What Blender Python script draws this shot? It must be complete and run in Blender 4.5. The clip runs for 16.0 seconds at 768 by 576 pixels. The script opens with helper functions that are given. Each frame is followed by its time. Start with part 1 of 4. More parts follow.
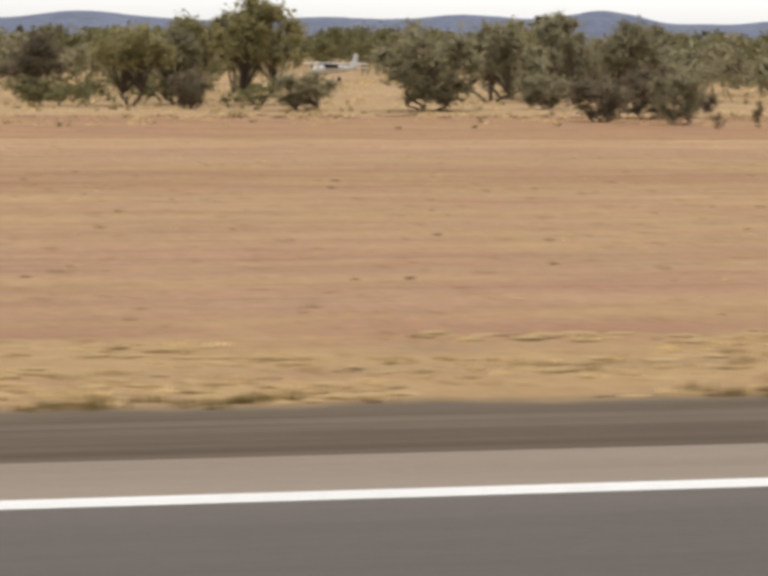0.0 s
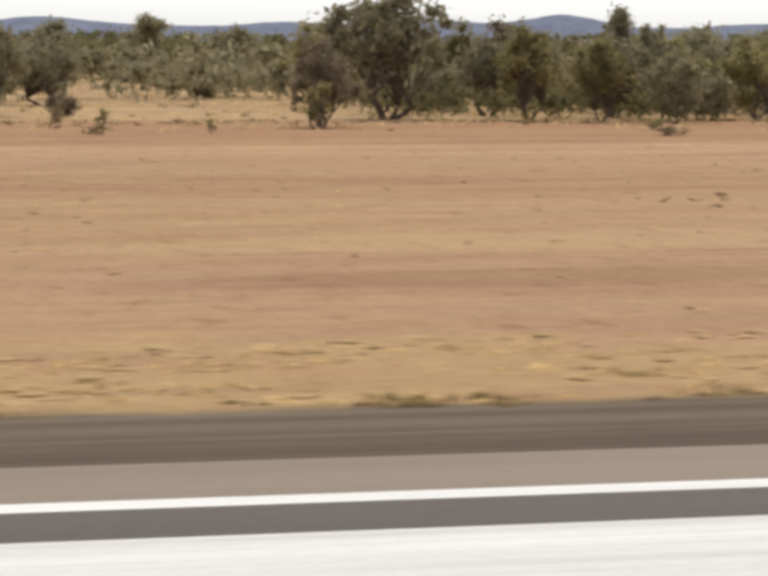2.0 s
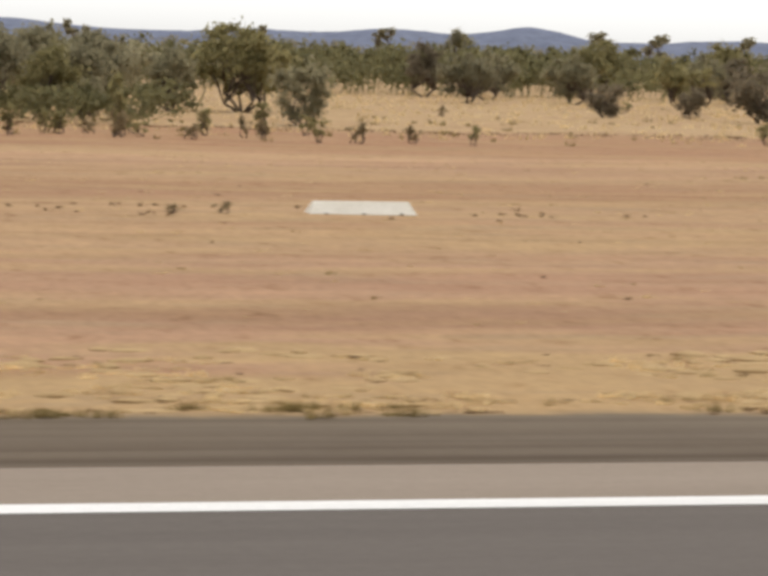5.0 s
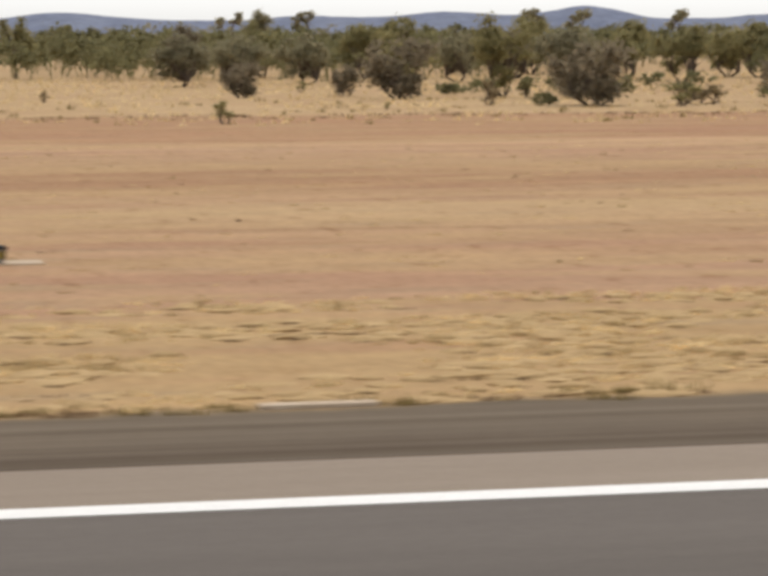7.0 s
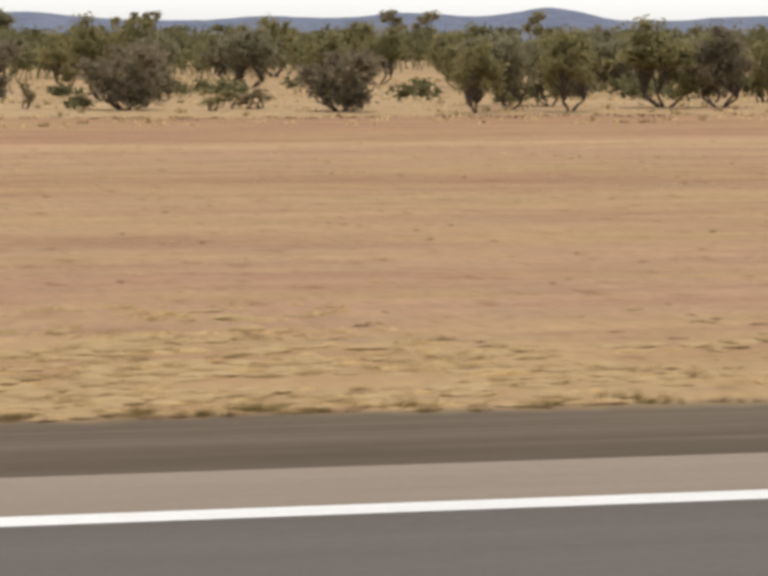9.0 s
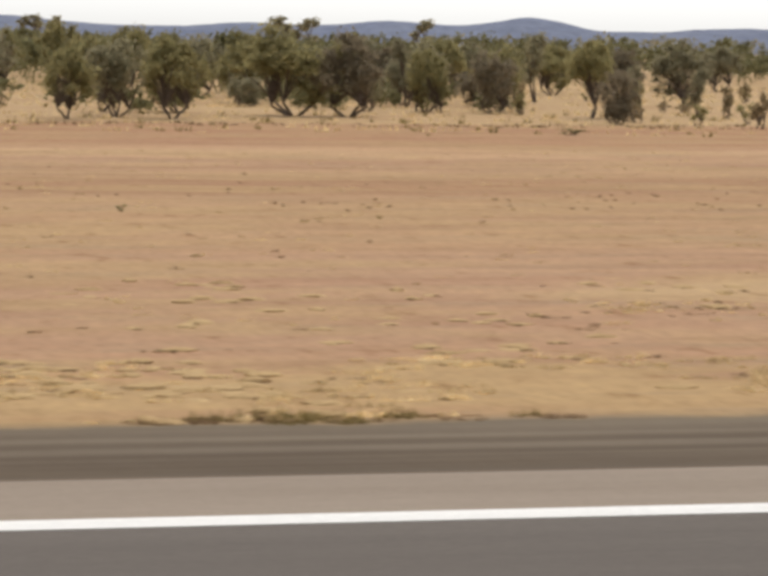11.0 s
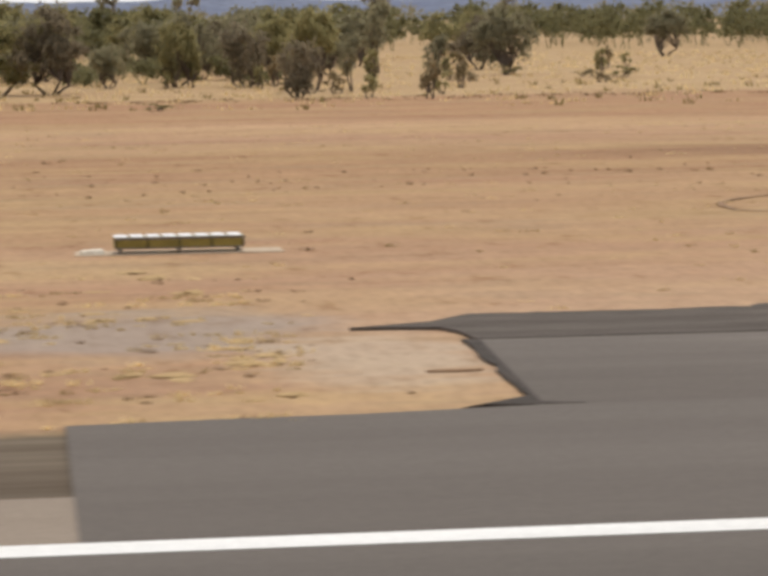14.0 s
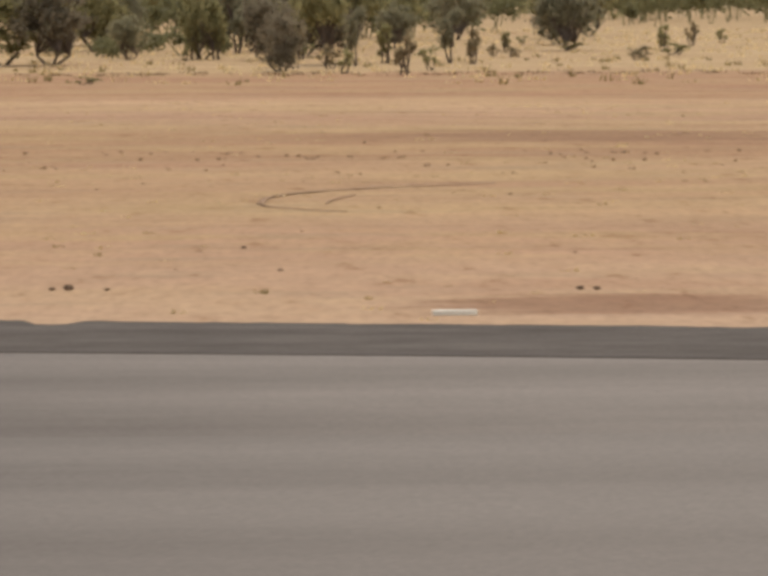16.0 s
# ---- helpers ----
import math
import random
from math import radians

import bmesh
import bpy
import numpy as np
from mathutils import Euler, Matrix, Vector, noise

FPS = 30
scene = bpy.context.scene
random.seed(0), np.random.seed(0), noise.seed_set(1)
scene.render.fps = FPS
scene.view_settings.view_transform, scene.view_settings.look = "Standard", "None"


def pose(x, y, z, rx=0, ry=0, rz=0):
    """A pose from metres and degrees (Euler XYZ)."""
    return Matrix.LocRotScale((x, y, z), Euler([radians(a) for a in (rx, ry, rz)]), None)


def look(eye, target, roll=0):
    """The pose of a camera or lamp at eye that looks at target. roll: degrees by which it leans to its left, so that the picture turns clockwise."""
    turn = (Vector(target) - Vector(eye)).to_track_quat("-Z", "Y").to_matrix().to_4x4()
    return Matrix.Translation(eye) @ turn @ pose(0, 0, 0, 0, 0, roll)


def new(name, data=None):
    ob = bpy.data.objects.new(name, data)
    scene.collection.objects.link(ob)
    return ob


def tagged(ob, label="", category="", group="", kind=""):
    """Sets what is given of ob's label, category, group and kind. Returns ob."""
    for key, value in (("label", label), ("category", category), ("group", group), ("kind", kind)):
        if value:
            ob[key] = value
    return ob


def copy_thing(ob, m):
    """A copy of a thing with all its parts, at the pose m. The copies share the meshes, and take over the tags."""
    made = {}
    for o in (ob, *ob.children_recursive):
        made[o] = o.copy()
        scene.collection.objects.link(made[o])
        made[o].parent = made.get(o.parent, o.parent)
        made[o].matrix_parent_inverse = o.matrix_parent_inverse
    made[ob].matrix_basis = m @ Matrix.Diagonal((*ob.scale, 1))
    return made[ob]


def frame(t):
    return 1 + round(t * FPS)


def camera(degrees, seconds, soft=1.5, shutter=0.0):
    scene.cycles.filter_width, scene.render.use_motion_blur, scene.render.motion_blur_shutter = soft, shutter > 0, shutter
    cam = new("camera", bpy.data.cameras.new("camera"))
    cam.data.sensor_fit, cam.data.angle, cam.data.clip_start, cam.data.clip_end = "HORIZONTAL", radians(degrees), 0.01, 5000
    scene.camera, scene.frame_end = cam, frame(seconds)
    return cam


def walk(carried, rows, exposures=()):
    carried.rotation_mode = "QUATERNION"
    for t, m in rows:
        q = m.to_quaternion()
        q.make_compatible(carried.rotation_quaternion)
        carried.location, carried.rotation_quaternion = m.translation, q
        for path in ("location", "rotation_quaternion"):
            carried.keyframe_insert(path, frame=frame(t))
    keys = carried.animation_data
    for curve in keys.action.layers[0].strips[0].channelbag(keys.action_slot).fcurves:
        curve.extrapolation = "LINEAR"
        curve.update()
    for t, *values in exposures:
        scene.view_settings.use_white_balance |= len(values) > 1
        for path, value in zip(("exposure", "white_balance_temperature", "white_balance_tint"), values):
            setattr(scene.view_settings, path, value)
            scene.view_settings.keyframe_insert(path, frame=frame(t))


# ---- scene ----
cam = camera(15.82, 16.0, soft=3.9, shutter=0.25)


def eye_at(x, y, yaw, pitch, roll):
    return pose(x, y, 4.55, 90 + pitch, 0, yaw) @ pose(0, 0, 0, 0, 0, roll)


PATH = [
    (0.0, eye_at(-43.41, 0.14, -13.331, -5.128, 0.486)),
    (0.5, eye_at(-32.99, 0.09, -13.540, -5.232, 0.296)),
    (1.0, eye_at(-22.74, 0.05, -13.663, -5.101, 0.521)),
    (1.5, eye_at(-12.58, 0.03, -13.614, -4.732, 0.327)),
    (2.0, eye_at(-2.85, 0.02, -13.630, -5.028, 0.266)),
    (2.5, eye_at(7.27, 0.03, -13.599, -4.625, 0.708)),
    (3.0, eye_at(16.59, 0.03, -13.586, -4.580, 0.808)),
    (3.5, eye_at(25.24, 0.03, -13.415, -4.541, 0.511)),
    (4.0, eye_at(35.35, 0.02, -13.474, -4.386, 0.403)),
    (4.5, eye_at(44.95, -0.02, -13.662, -4.159, 1.058)),
    (4.7, eye_at(46.91, -0.04, -13.885, -4.718, 1.683)),
    (6.8, eye_at(83.06, 0.33, -12.036, -5.226, -0.511)),
    (7.0, eye_at(86.31, 0.42, -11.998, -5.168, -0.289)),
    (7.5, eye_at(94.47, 0.64, -12.262, -5.244, -0.184)),
    (8.0, eye_at(102.23, 0.82, -12.369, -5.194, -0.201)),
    (8.5, eye_at(108.83, 0.91, -12.327, -5.225, -0.287)),
    (9.0, eye_at(116.05, 0.94, -12.418, -5.151, 0.045)),
    (9.5, eye_at(122.63, 0.93, -12.399, -5.074, -0.117)),
    (10.0, eye_at(130.22, 0.92, -12.544, -5.334, -0.189)),
    (10.2, eye_at(132.50, 0.92, -12.850, -4.969, 0.630)),
    (12.3, eye_at(157.85, 1.48, -11.179, -5.361, -0.107)),
    (12.5, eye_at(160.66, 1.61, -10.533, -5.450, -0.365)),
    (13.0, eye_at(166.11, 2.02, -9.671, -4.920, -0.306)),
    (13.5, eye_at(170.88, 2.53, -8.979, -5.582, -0.633)),
    (13.7, eye_at(172.49, 2.77, -8.563, -5.576, -0.778)),
    (14.0, eye_at(176.17, 3.15, -7.476, -5.588, -0.749)),
    (14.2, eye_at(178.29, 3.43, -6.949, -5.870, -0.588)),
    (14.5, eye_at(180.85, 3.88, -6.230, -6.235, -0.265)),
    (15.0, eye_at(185.37, 4.72, -4.635, -6.205, -0.249)),
    (15.5, eye_at(189.51, 5.66, -3.267, -6.078, 0.260)),
    (16.0, eye_at(193.57, 6.72, -1.724, -6.145, -0.096)),
]
walk(cam, PATH, [(0.0, 0.28), (16.0, 0.28)])

# ---- sky and sun: a bright, hazy, nearly white sky, the sun high on the far side of the strip ----
world = bpy.data.worlds.new("world")
scene.world = world
world.use_nodes = True
wn, wl = world.node_tree.nodes, world.node_tree.links
wn.clear()
sky = wn.new("ShaderNodeTexSky")
sky.sky_type = "NISHITA"
sky.sun_disc = False
sky.sun_elevation, sky.sun_rotation = radians(65), radians(20)
sky.air_density, sky.dust_density, sky.altitude = 1.0, 1.6, 550.0
haze = wn.new("ShaderNodeHueSaturation")
haze.inputs["Saturation"].default_value = 0.12
back = wn.new("ShaderNodeBackground")
back.inputs["Strength"].default_value = 0.15
wout = wn.new("ShaderNodeOutputWorld")
wl.new(sky.outputs["Color"], haze.inputs["Color"])
wl.new(haze.outputs["Color"], back.inputs["Color"])
wl.new(back.outputs["Background"], wout.inputs["Surface"])

sun_data = bpy.data.lights.new("sun", "SUN")
sun_data.energy, sun_data.angle, sun_data.color = 1.3, radians(10), (1.0, 0.90, 0.78)
sun = new("sun", sun_data)
sun.matrix_world = look((0, 0, 300), (-50, -130, 0))


# ---- materials ----
def shader(name, rough=0.9, spec=0.2):
    m = bpy.data.materials.new(name)
    m.use_nodes = True
    b = m.node_tree.nodes["Principled BSDF"]
    b.inputs["Roughness"].default_value = rough
    b.inputs["Specular IOR Level"].default_value = spec
    return m, m.node_tree.nodes, m.node_tree.links, b


def nz(nodes, links, vec, scale, detail=4.0, rough=0.6):
    n = nodes.new("ShaderNodeTexNoise")
    n.inputs["Scale"].default_value, n.inputs["Detail"].default_value = scale, detail
    n.inputs["Roughness"].default_value = rough
    links.new(vec, n.inputs["Vector"])
    return n.outputs["Fac"]


def ramp(nodes, links, fac, stops, mode="LINEAR"):
    r = nodes.new("ShaderNodeValToRGB")
    r.color_ramp.interpolation = mode
    e = r.color_ramp.elements
    while len(e) < len(stops):
        e.new(0.5)
    for k, (at, c) in zip(e, stops):
        k.position, k.color = at, (*c, 1)
    links.new(fac, r.inputs["Fac"])
    return r.outputs["Color"]


def mixc(nodes, links, fac, a, b, mode="MIX"):
    n = nodes.new("ShaderNodeMix")
    n.data_type, n.blend_type = "RGBA", mode
    for sock, v in ((n.inputs[0], fac), (n.inputs[6], a), (n.inputs[7], b)):
        if isinstance(v, (int, float)):
            sock.default_value = v
        elif isinstance(v, tuple):
            sock.default_value = (*v, 1)
        else:
            links.new(v, sock)
    return n.outputs[2]


def calc(nodes, links, op, a, b, c=None):
    n = nodes.new("ShaderNodeMath")
    n.operation = op
    for sock, v in zip(n.inputs, (a, b, c)):
        if isinstance(v, (int, float)):
            sock.default_value = v
        elif v is not None:
            links.new(v, sock)
    return n.outputs[0]


def stretched(nodes, links, sx, sy, sz=1.0):
    t = nodes.new("ShaderNodeTexCoord")
    m = nodes.new("ShaderNodeMapping")
    m.inputs["Scale"].default_value = (sx, sy, sz)
    links.new(t.outputs["Object"], m.inputs["Vector"])
    return m.outputs["Vector"], t.outputs["Object"]


def bumped(nodes, links, b, height, strength, distance):
    n = nodes.new("ShaderNodeBump")
    n.inputs["Strength"].default_value, n.inputs["Distance"].default_value = strength, distance
    links.new(height, n.inputs["Height"])
    links.new(n.outputs["Normal"], b.inputs["Normal"])


def ground_material():
    m, nodes, links, b = shader("dry_ground", 0.95, 0.1)
    long_vec, obj = stretched(nodes, links, 0.12, 1.0)
    sep = nodes.new("ShaderNodeSeparateXYZ")
    links.new(obj, sep.inputs[0])
    # the soils lie alike on both sides of the runway's centre line
    across = calc(nodes, links, "ADD", calc(nodes, links, "ABSOLUTE", calc(nodes, links, "SUBTRACT", sep.outputs["Y"], 4.35), 0.0), 4.35)
    wide = nz(nodes, links, long_vec, 0.16, 4)
    wander = nz(nodes, links, obj, 0.35, 5)
    y = calc(nodes, links, "MULTIPLY_ADD", calc(nodes, links, "SUBTRACT", wide, 0.5), 14.0, across)
    edge = calc(nodes, links, "MULTIPLY_ADD", calc(nodes, links, "SUBTRACT", wander, 0.5), 1.6, across)
    # soils across the strip, from the runway shoulder out to the woodland
    far_soil = ramp(nodes, links, calc(nodes, links, "DIVIDE", y, 250.0), (
        (0.14, PINK), (0.232, PINK), (0.258, SAND), (0.325, SAND), (0.342, TAN), (0.372, TAN), (0.395, SAND), (0.435, PINK),
        (0.462, PALE), (0.487, PALE), (0.50, RED), (0.635, RED), (0.66, STRAW), (0.85, STRAW)))
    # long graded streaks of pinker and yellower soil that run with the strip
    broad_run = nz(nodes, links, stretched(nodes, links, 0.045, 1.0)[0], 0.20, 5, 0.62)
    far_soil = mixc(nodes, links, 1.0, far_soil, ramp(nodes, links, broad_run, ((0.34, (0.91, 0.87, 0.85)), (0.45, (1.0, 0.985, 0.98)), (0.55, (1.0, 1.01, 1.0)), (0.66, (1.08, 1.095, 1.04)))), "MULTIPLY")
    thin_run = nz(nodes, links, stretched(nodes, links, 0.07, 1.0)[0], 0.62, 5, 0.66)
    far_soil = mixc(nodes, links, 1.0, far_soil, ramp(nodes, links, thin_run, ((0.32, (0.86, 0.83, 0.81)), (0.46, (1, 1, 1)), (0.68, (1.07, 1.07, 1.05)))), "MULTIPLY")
    # the belt of straw beside the gravel, whose width changes along the runway
    belt_end = ramp(nodes, links, calc(nodes, links, "DIVIDE", calc(nodes, links, "ADD", sep.outputs["X"], 100.0), 400.0), (
        (0.15, (0.43, 0.43, 0.43)), (0.26, (0.43, 0.43, 0.43)), (0.30, (0.395, 0.395, 0.395)), (0.345, (0.42, 0.42, 0.42)), (0.39, (0.405, 0.405, 0.405)), (0.48, (0.48, 0.48, 0.48)), (0.53, (0.45, 0.45, 0.45)), (0.59, (0.42, 0.42, 0.42)), (0.66, (0.372, 0.372, 0.372))))
    ragged = nz(nodes, links, stretched(nodes, links, 0.28, 1.0)[0], 0.34, 6, 0.68)
    inside = calc(nodes, links, "SUBTRACT", belt_end, calc(nodes, links, "DIVIDE", across, 100.0))
    inside = calc(nodes, links, "MULTIPLY_ADD", calc(nodes, links, "SUBTRACT", ragged, 0.5), 0.24, inside)
    belt = ramp(nodes, links, inside, ((0.0, (0, 0, 0)), (0.026, (1, 1, 1))))
    far_soil = mixc(nodes, links, belt, far_soil, GRASS)
    near = ramp(nodes, links, calc(nodes, links, "DIVIDE", edge, 100.0), ((0.337, (0, 0, 0)), (0.343, (1, 1, 1))))
    gravel_grain = nz(nodes, links, stretched(nodes, links, 0.012, 1.0)[0], 1.9, 3)
    gravel = ramp(nodes, links, gravel_grain, ((0.35, (0.128, 0.098, 0.070)), (0.5, (0.152, 0.119, 0.087)), (0.68, (0.192, 0.155, 0.116))))
    # a tarry seam along the sealed shoulder and a browner run of washed-out soil
    seam = ramp(nodes, links, calc(nodes, links, "DIVIDE", edge, 100.0), ((0.296, (0.80, 0.78, 0.76)), (0.308, (0.86, 0.84, 0.82)), (0.316, (1, 1, 1)), (0.332, (1.04, 1.04, 1.02))))
    gravel = mixc(nodes, links, 1.0, gravel, seam, "MULTIPLY")
    col = mixc(nodes, links, near, gravel, far_soil)
    # straw patches and scraped soil, then fine grain
    patch = nz(nodes, links, stretched(nodes, links, 0.3, 1.0)[0], 0.22, 6, 0.65)
    straw = ramp(nodes, links, patch, ((0.47, (0, 0, 0)), (0.57, (1, 1, 1))))
    straw = calc(nodes, links, "MULTIPLY", calc(nodes, links, "MULTIPLY", straw, near), 0.62)
    col = mixc(nodes, links, straw, col, GRASS)
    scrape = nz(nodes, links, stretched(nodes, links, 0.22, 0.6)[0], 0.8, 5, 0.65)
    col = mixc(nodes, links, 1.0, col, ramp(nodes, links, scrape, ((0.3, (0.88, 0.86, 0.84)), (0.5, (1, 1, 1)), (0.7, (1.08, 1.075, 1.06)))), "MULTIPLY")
    # sandy ground by the taxiway exit
    sandy = ramp(nodes, links, calc(nodes, links, "DIVIDE", calc(nodes, links, "MULTIPLY_ADD", wander, 12.0, sep.outputs["X"]), 400.0), ((0.452, (0, 0, 0)), (0.478, (1, 1, 1))))
    low = ramp(nodes, links, calc(nodes, links, "DIVIDE", y, 100.0), ((0.46, (1, 1, 1)), (0.56, (0, 0, 0))))
    col = mixc(nodes, links, calc(nodes, links, "MULTIPLY", calc(nodes, links, "MULTIPLY", sandy, low), calc(nodes, links, "MULTIPLY", near, 0.8)), col, (0.50, 0.338, 0.220))
    # red-brown bare soil and grey dusty patches
    bare = nz(nodes, links, stretched(nodes, links, 0.18, 0.8)[0], 0.30, 5, 0.6)
    bare = ramp(nodes, links, bare, ((0.53, (0, 0, 0)), (0.65, (1, 1, 1))))
    col = mixc(nodes, links, calc(nodes, links, "MULTIPLY", calc(nodes, links, "MULTIPLY", bare, near), 0.52), col, (0.37, 0.205, 0.125))
    dust_grain = nz(nodes, links, stretched(nodes, links, 0.25, 1.1, 2.0)[0], 0.55, 6, 0.7)
    dust = ramp(nodes, links, dust_grain, ((0.55, (0, 0, 0)), (0.64, (1, 1, 1))))
    col = mixc(nodes, links, calc(nodes, links, "MULTIPLY", calc(nodes, links, "MULTIPLY", dust, near), 0.45), col, (0.33, 0.24, 0.15))
    # stains of their own shape: bare red soil, grey dust and a pale scrape by the taxiway
    for cx, cy, rx, ry, tint, share in STAINS:
        dx = calc(nodes, links, "DIVIDE", calc(nodes, links, "SUBTRACT", sep.outputs["X"], cx), rx)
        dy = calc(nodes, links, "DIVIDE", calc(nodes, links, "SUBTRACT", sep.outputs["Y"], cy), ry)
        far = calc(nodes, links, "SQRT", calc(nodes, links, "ADD", calc(nodes, links, "MULTIPLY", dx, dx), calc(nodes, links, "MULTIPLY", dy, dy)), 0.0)
        far = calc(nodes, links, "MULTIPLY_ADD", calc(nodes, links, "SUBTRACT", dust_grain, 0.5), 2.2, far)
        mask = ramp(nodes, links, far, ((0.55, (1, 1, 1)), (1.0, (0, 0, 0))))
        col = mixc(nodes, links, calc(nodes, links, "MULTIPLY", calc(nodes, links, "MULTIPLY", mask, near), share), col, tint)
    # hummocky mottling, a hand to a pace across
    mottle = nz(nodes, links, stretched(nodes, links, 1.0, 0.42)[0], 1.3, 5, 0.62)
    outer = mixc(nodes, links, near, (1.0, 1.0, 1.0), ramp(nodes, links, mottle, ((0.31, (0.74, 0.67, 0.60)), (0.40, (0.97, 0.955, 0.94)), (0.55, (1, 1, 1)), (0.70, (1.08, 1.08, 1.05)))))
    col = mixc(nodes, links, 1.0, col, outer, "MULTIPLY")
    fine = nz(nodes, links, stretched(nodes, links, 1.0, 0.4)[0], 5.0, 5, 0.7)
    col = mixc(nodes, links, calc(nodes, links, "MULTIPLY_ADD", near, 0.75, 0.25), col, mixc(nodes, links, 1.0, col, ramp(nodes, links, fine, ((0.3, (0.84, 0.82, 0.80)), (0.5, (1, 1, 1)), (0.72, (1.12, 1.11, 1.09)))), "MULTIPLY"))
    col = mixc(nodes, links, 1.0, col, (0.935, 0.925, 0.92), "MULTIPLY")
    links.new(col, b.inputs["Base Color"])
    bumped(nodes, links, b, fine, 0.25, 0.05)
    return m


SOIL_RED, SOIL_GREY, SOIL_STRAW = (0.245, 0.130, 0.076), (0.33, 0.285, 0.25), (0.50, 0.352, 0.19)
STAINS = ((163.0, 42.6, 7.0, 1.1, SOIL_RED, 0.95), (169.0, 42.6, 4.0, 1.3, SOIL_RED, 0.7), (198.5, 46.8, 4.0, 1.6, SOIL_RED, 0.7), (203.0, 94.0, 9.0, 5.0, SOIL_RED, 0.6),
          (165.0, 50.5, 11.0, 4.5, SOIL_STRAW, 0.75), (174.0, 54.5, 8.0, 3.0, SOIL_STRAW, 0.6), (104.0, 72.0, 16.0, 6.0, SOIL_STRAW, 0.5), (17.0, 62.0, 14.0, 4.5, SOIL_STRAW, 0.5),
          (177.8, 43.6, 3.6, 3.6, SOIL_GREY, 0.7), (180.9, 40.2, 2.0, 3.6, (0.50, 0.40, 0.30), 0.7), (14.0, 52.0, 10.0, 3.0, SOIL_RED, 0.4), (62.0, 47.0, 12.0, 2.5, SOIL_RED, 0.4), (118.0, 62.0, 14.0, 3.0, SOIL_RED, 0.3))
GRASS, PINK, SAND = (0.452, 0.306, 0.155), (0.425, 0.265, 0.163), (0.435, 0.282, 0.160)
PALE, RED, STRAW = (0.50, 0.325, 0.192), (0.395, 0.228, 0.130), (0.50, 0.355, 0.20)
TAN = (0.375, 0.225, 0.125)


def plain(name, lo, hi, scale=3.0, rough=0.8, spec=0.3, bump=0.2, sx=1.0, metal=0.0, fine=25.0, paler=0.0):
    m, nodes, links, b = shader(name, rough, spec)
    vec, obj = stretched(nodes, links, sx, 1.0)
    a = nz(nodes, links, vec, scale, 5, 0.65)
    g = nz(nodes, links, obj, fine, 4, 0.7)
    col = ramp(nodes, links, a, ((0.3, lo), (0.7, hi)))
    col = mixc(nodes, links, 1.0, col, ramp(nodes, links, g, ((0.3, (0.8, 0.8, 0.8)), (0.7, (1.18, 1.18, 1.18)))), "MULTIPLY")
    if paler:
        sep = nodes.new("ShaderNodeSeparateXYZ")
        links.new(obj, sep.inputs[0])
        far_end = ramp(nodes, links, calc(nodes, links, "DIVIDE", calc(nodes, links, "MULTIPLY_ADD", a, 8.0, sep.outputs["X"]), 400.0), ((0.474, (1, 1, 1)), (0.498, (paler, paler, paler * 0.99))))
        col = mixc(nodes, links, 1.0, col, far_end, "MULTIPLY")
    links.new(col, b.inputs["Base Color"])
    b.inputs["Metallic"].default_value = metal
    if bump:
        bumped(nodes, links, b, g, bump, 0.01)
    return m


def leafy(name, dark, light, through_light=0.25, patchy=0.0):
    m, nodes, links, b = shader(name, 0.75, 0.2)
    info = nodes.new("ShaderNodeObjectInfo")
    geo = nodes.new("ShaderNodeNewGeometry")
    mixed = calc(nodes, links, "MULTIPLY_ADD", info.outputs["Random"], 0.55, calc(nodes, links, "MULTIPLY", geo.outputs["Random Per Island"], 0.45))
    col = ramp(nodes, links, mixed, ((0.05, dark), (0.95, light)))
    if patchy:
        spots = nz(nodes, links, stretched(nodes, links, 0.6, 1.0)[0], patchy, 3, 0.6)
        col = mixc(nodes, links, 1.0, col, ramp(nodes, links, spots, ((0.36, (0.62, 0.58, 0.50)), (0.48, (1.0, 0.98, 0.94)), (0.64, (1.42, 1.42, 1.34)))), "MULTIPLY")
    links.new(col, b.inputs["Base Color"])
    tr = nodes.new("ShaderNodeBsdfTranslucent")
    links.new(col, tr.inputs["Color"])
    mx = nodes.new("ShaderNodeMixShader")
    mx.inputs[0].default_value = through_light
    links.new(b.outputs[0], mx.inputs[1])
    links.new(tr.outputs[0], mx.inputs[2])
    links.new(mx.outputs[0], nodes["Material Output"].inputs["Surface"])
    return m


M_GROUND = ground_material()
M_ASPHALT = plain("worn_asphalt", (0.115, 0.099, 0.086), (0.154, 0.133, 0.117), 0.35, 0.9, 0.15, 0.4, 0.05, paler=1.3)
M_STRIP = plain("strip_asphalt", (0.125, 0.106, 0.092), (0.160, 0.138, 0.121), 0.3, 0.9, 0.15, 0.4, 0.05, paler=1.5)
M_PAD = plain("taxiway_asphalt", (0.117, 0.098, 0.084), (0.163, 0.139, 0.121), 0.3, 0.9, 0.15, 0.4, 0.12, paler=1.56)
M_SHOULDER = plain("dusty_shoulder", (0.25, 0.198, 0.152), (0.31, 0.250, 0.197), 0.5, 0.9, 0.2, 0.4, 0.08)
M_VERGE = plain("dark_gravel", (0.080, 0.066, 0.056), (0.142, 0.118, 0.101), 1.4, 0.95, 0.1, 0.6, 0.3)
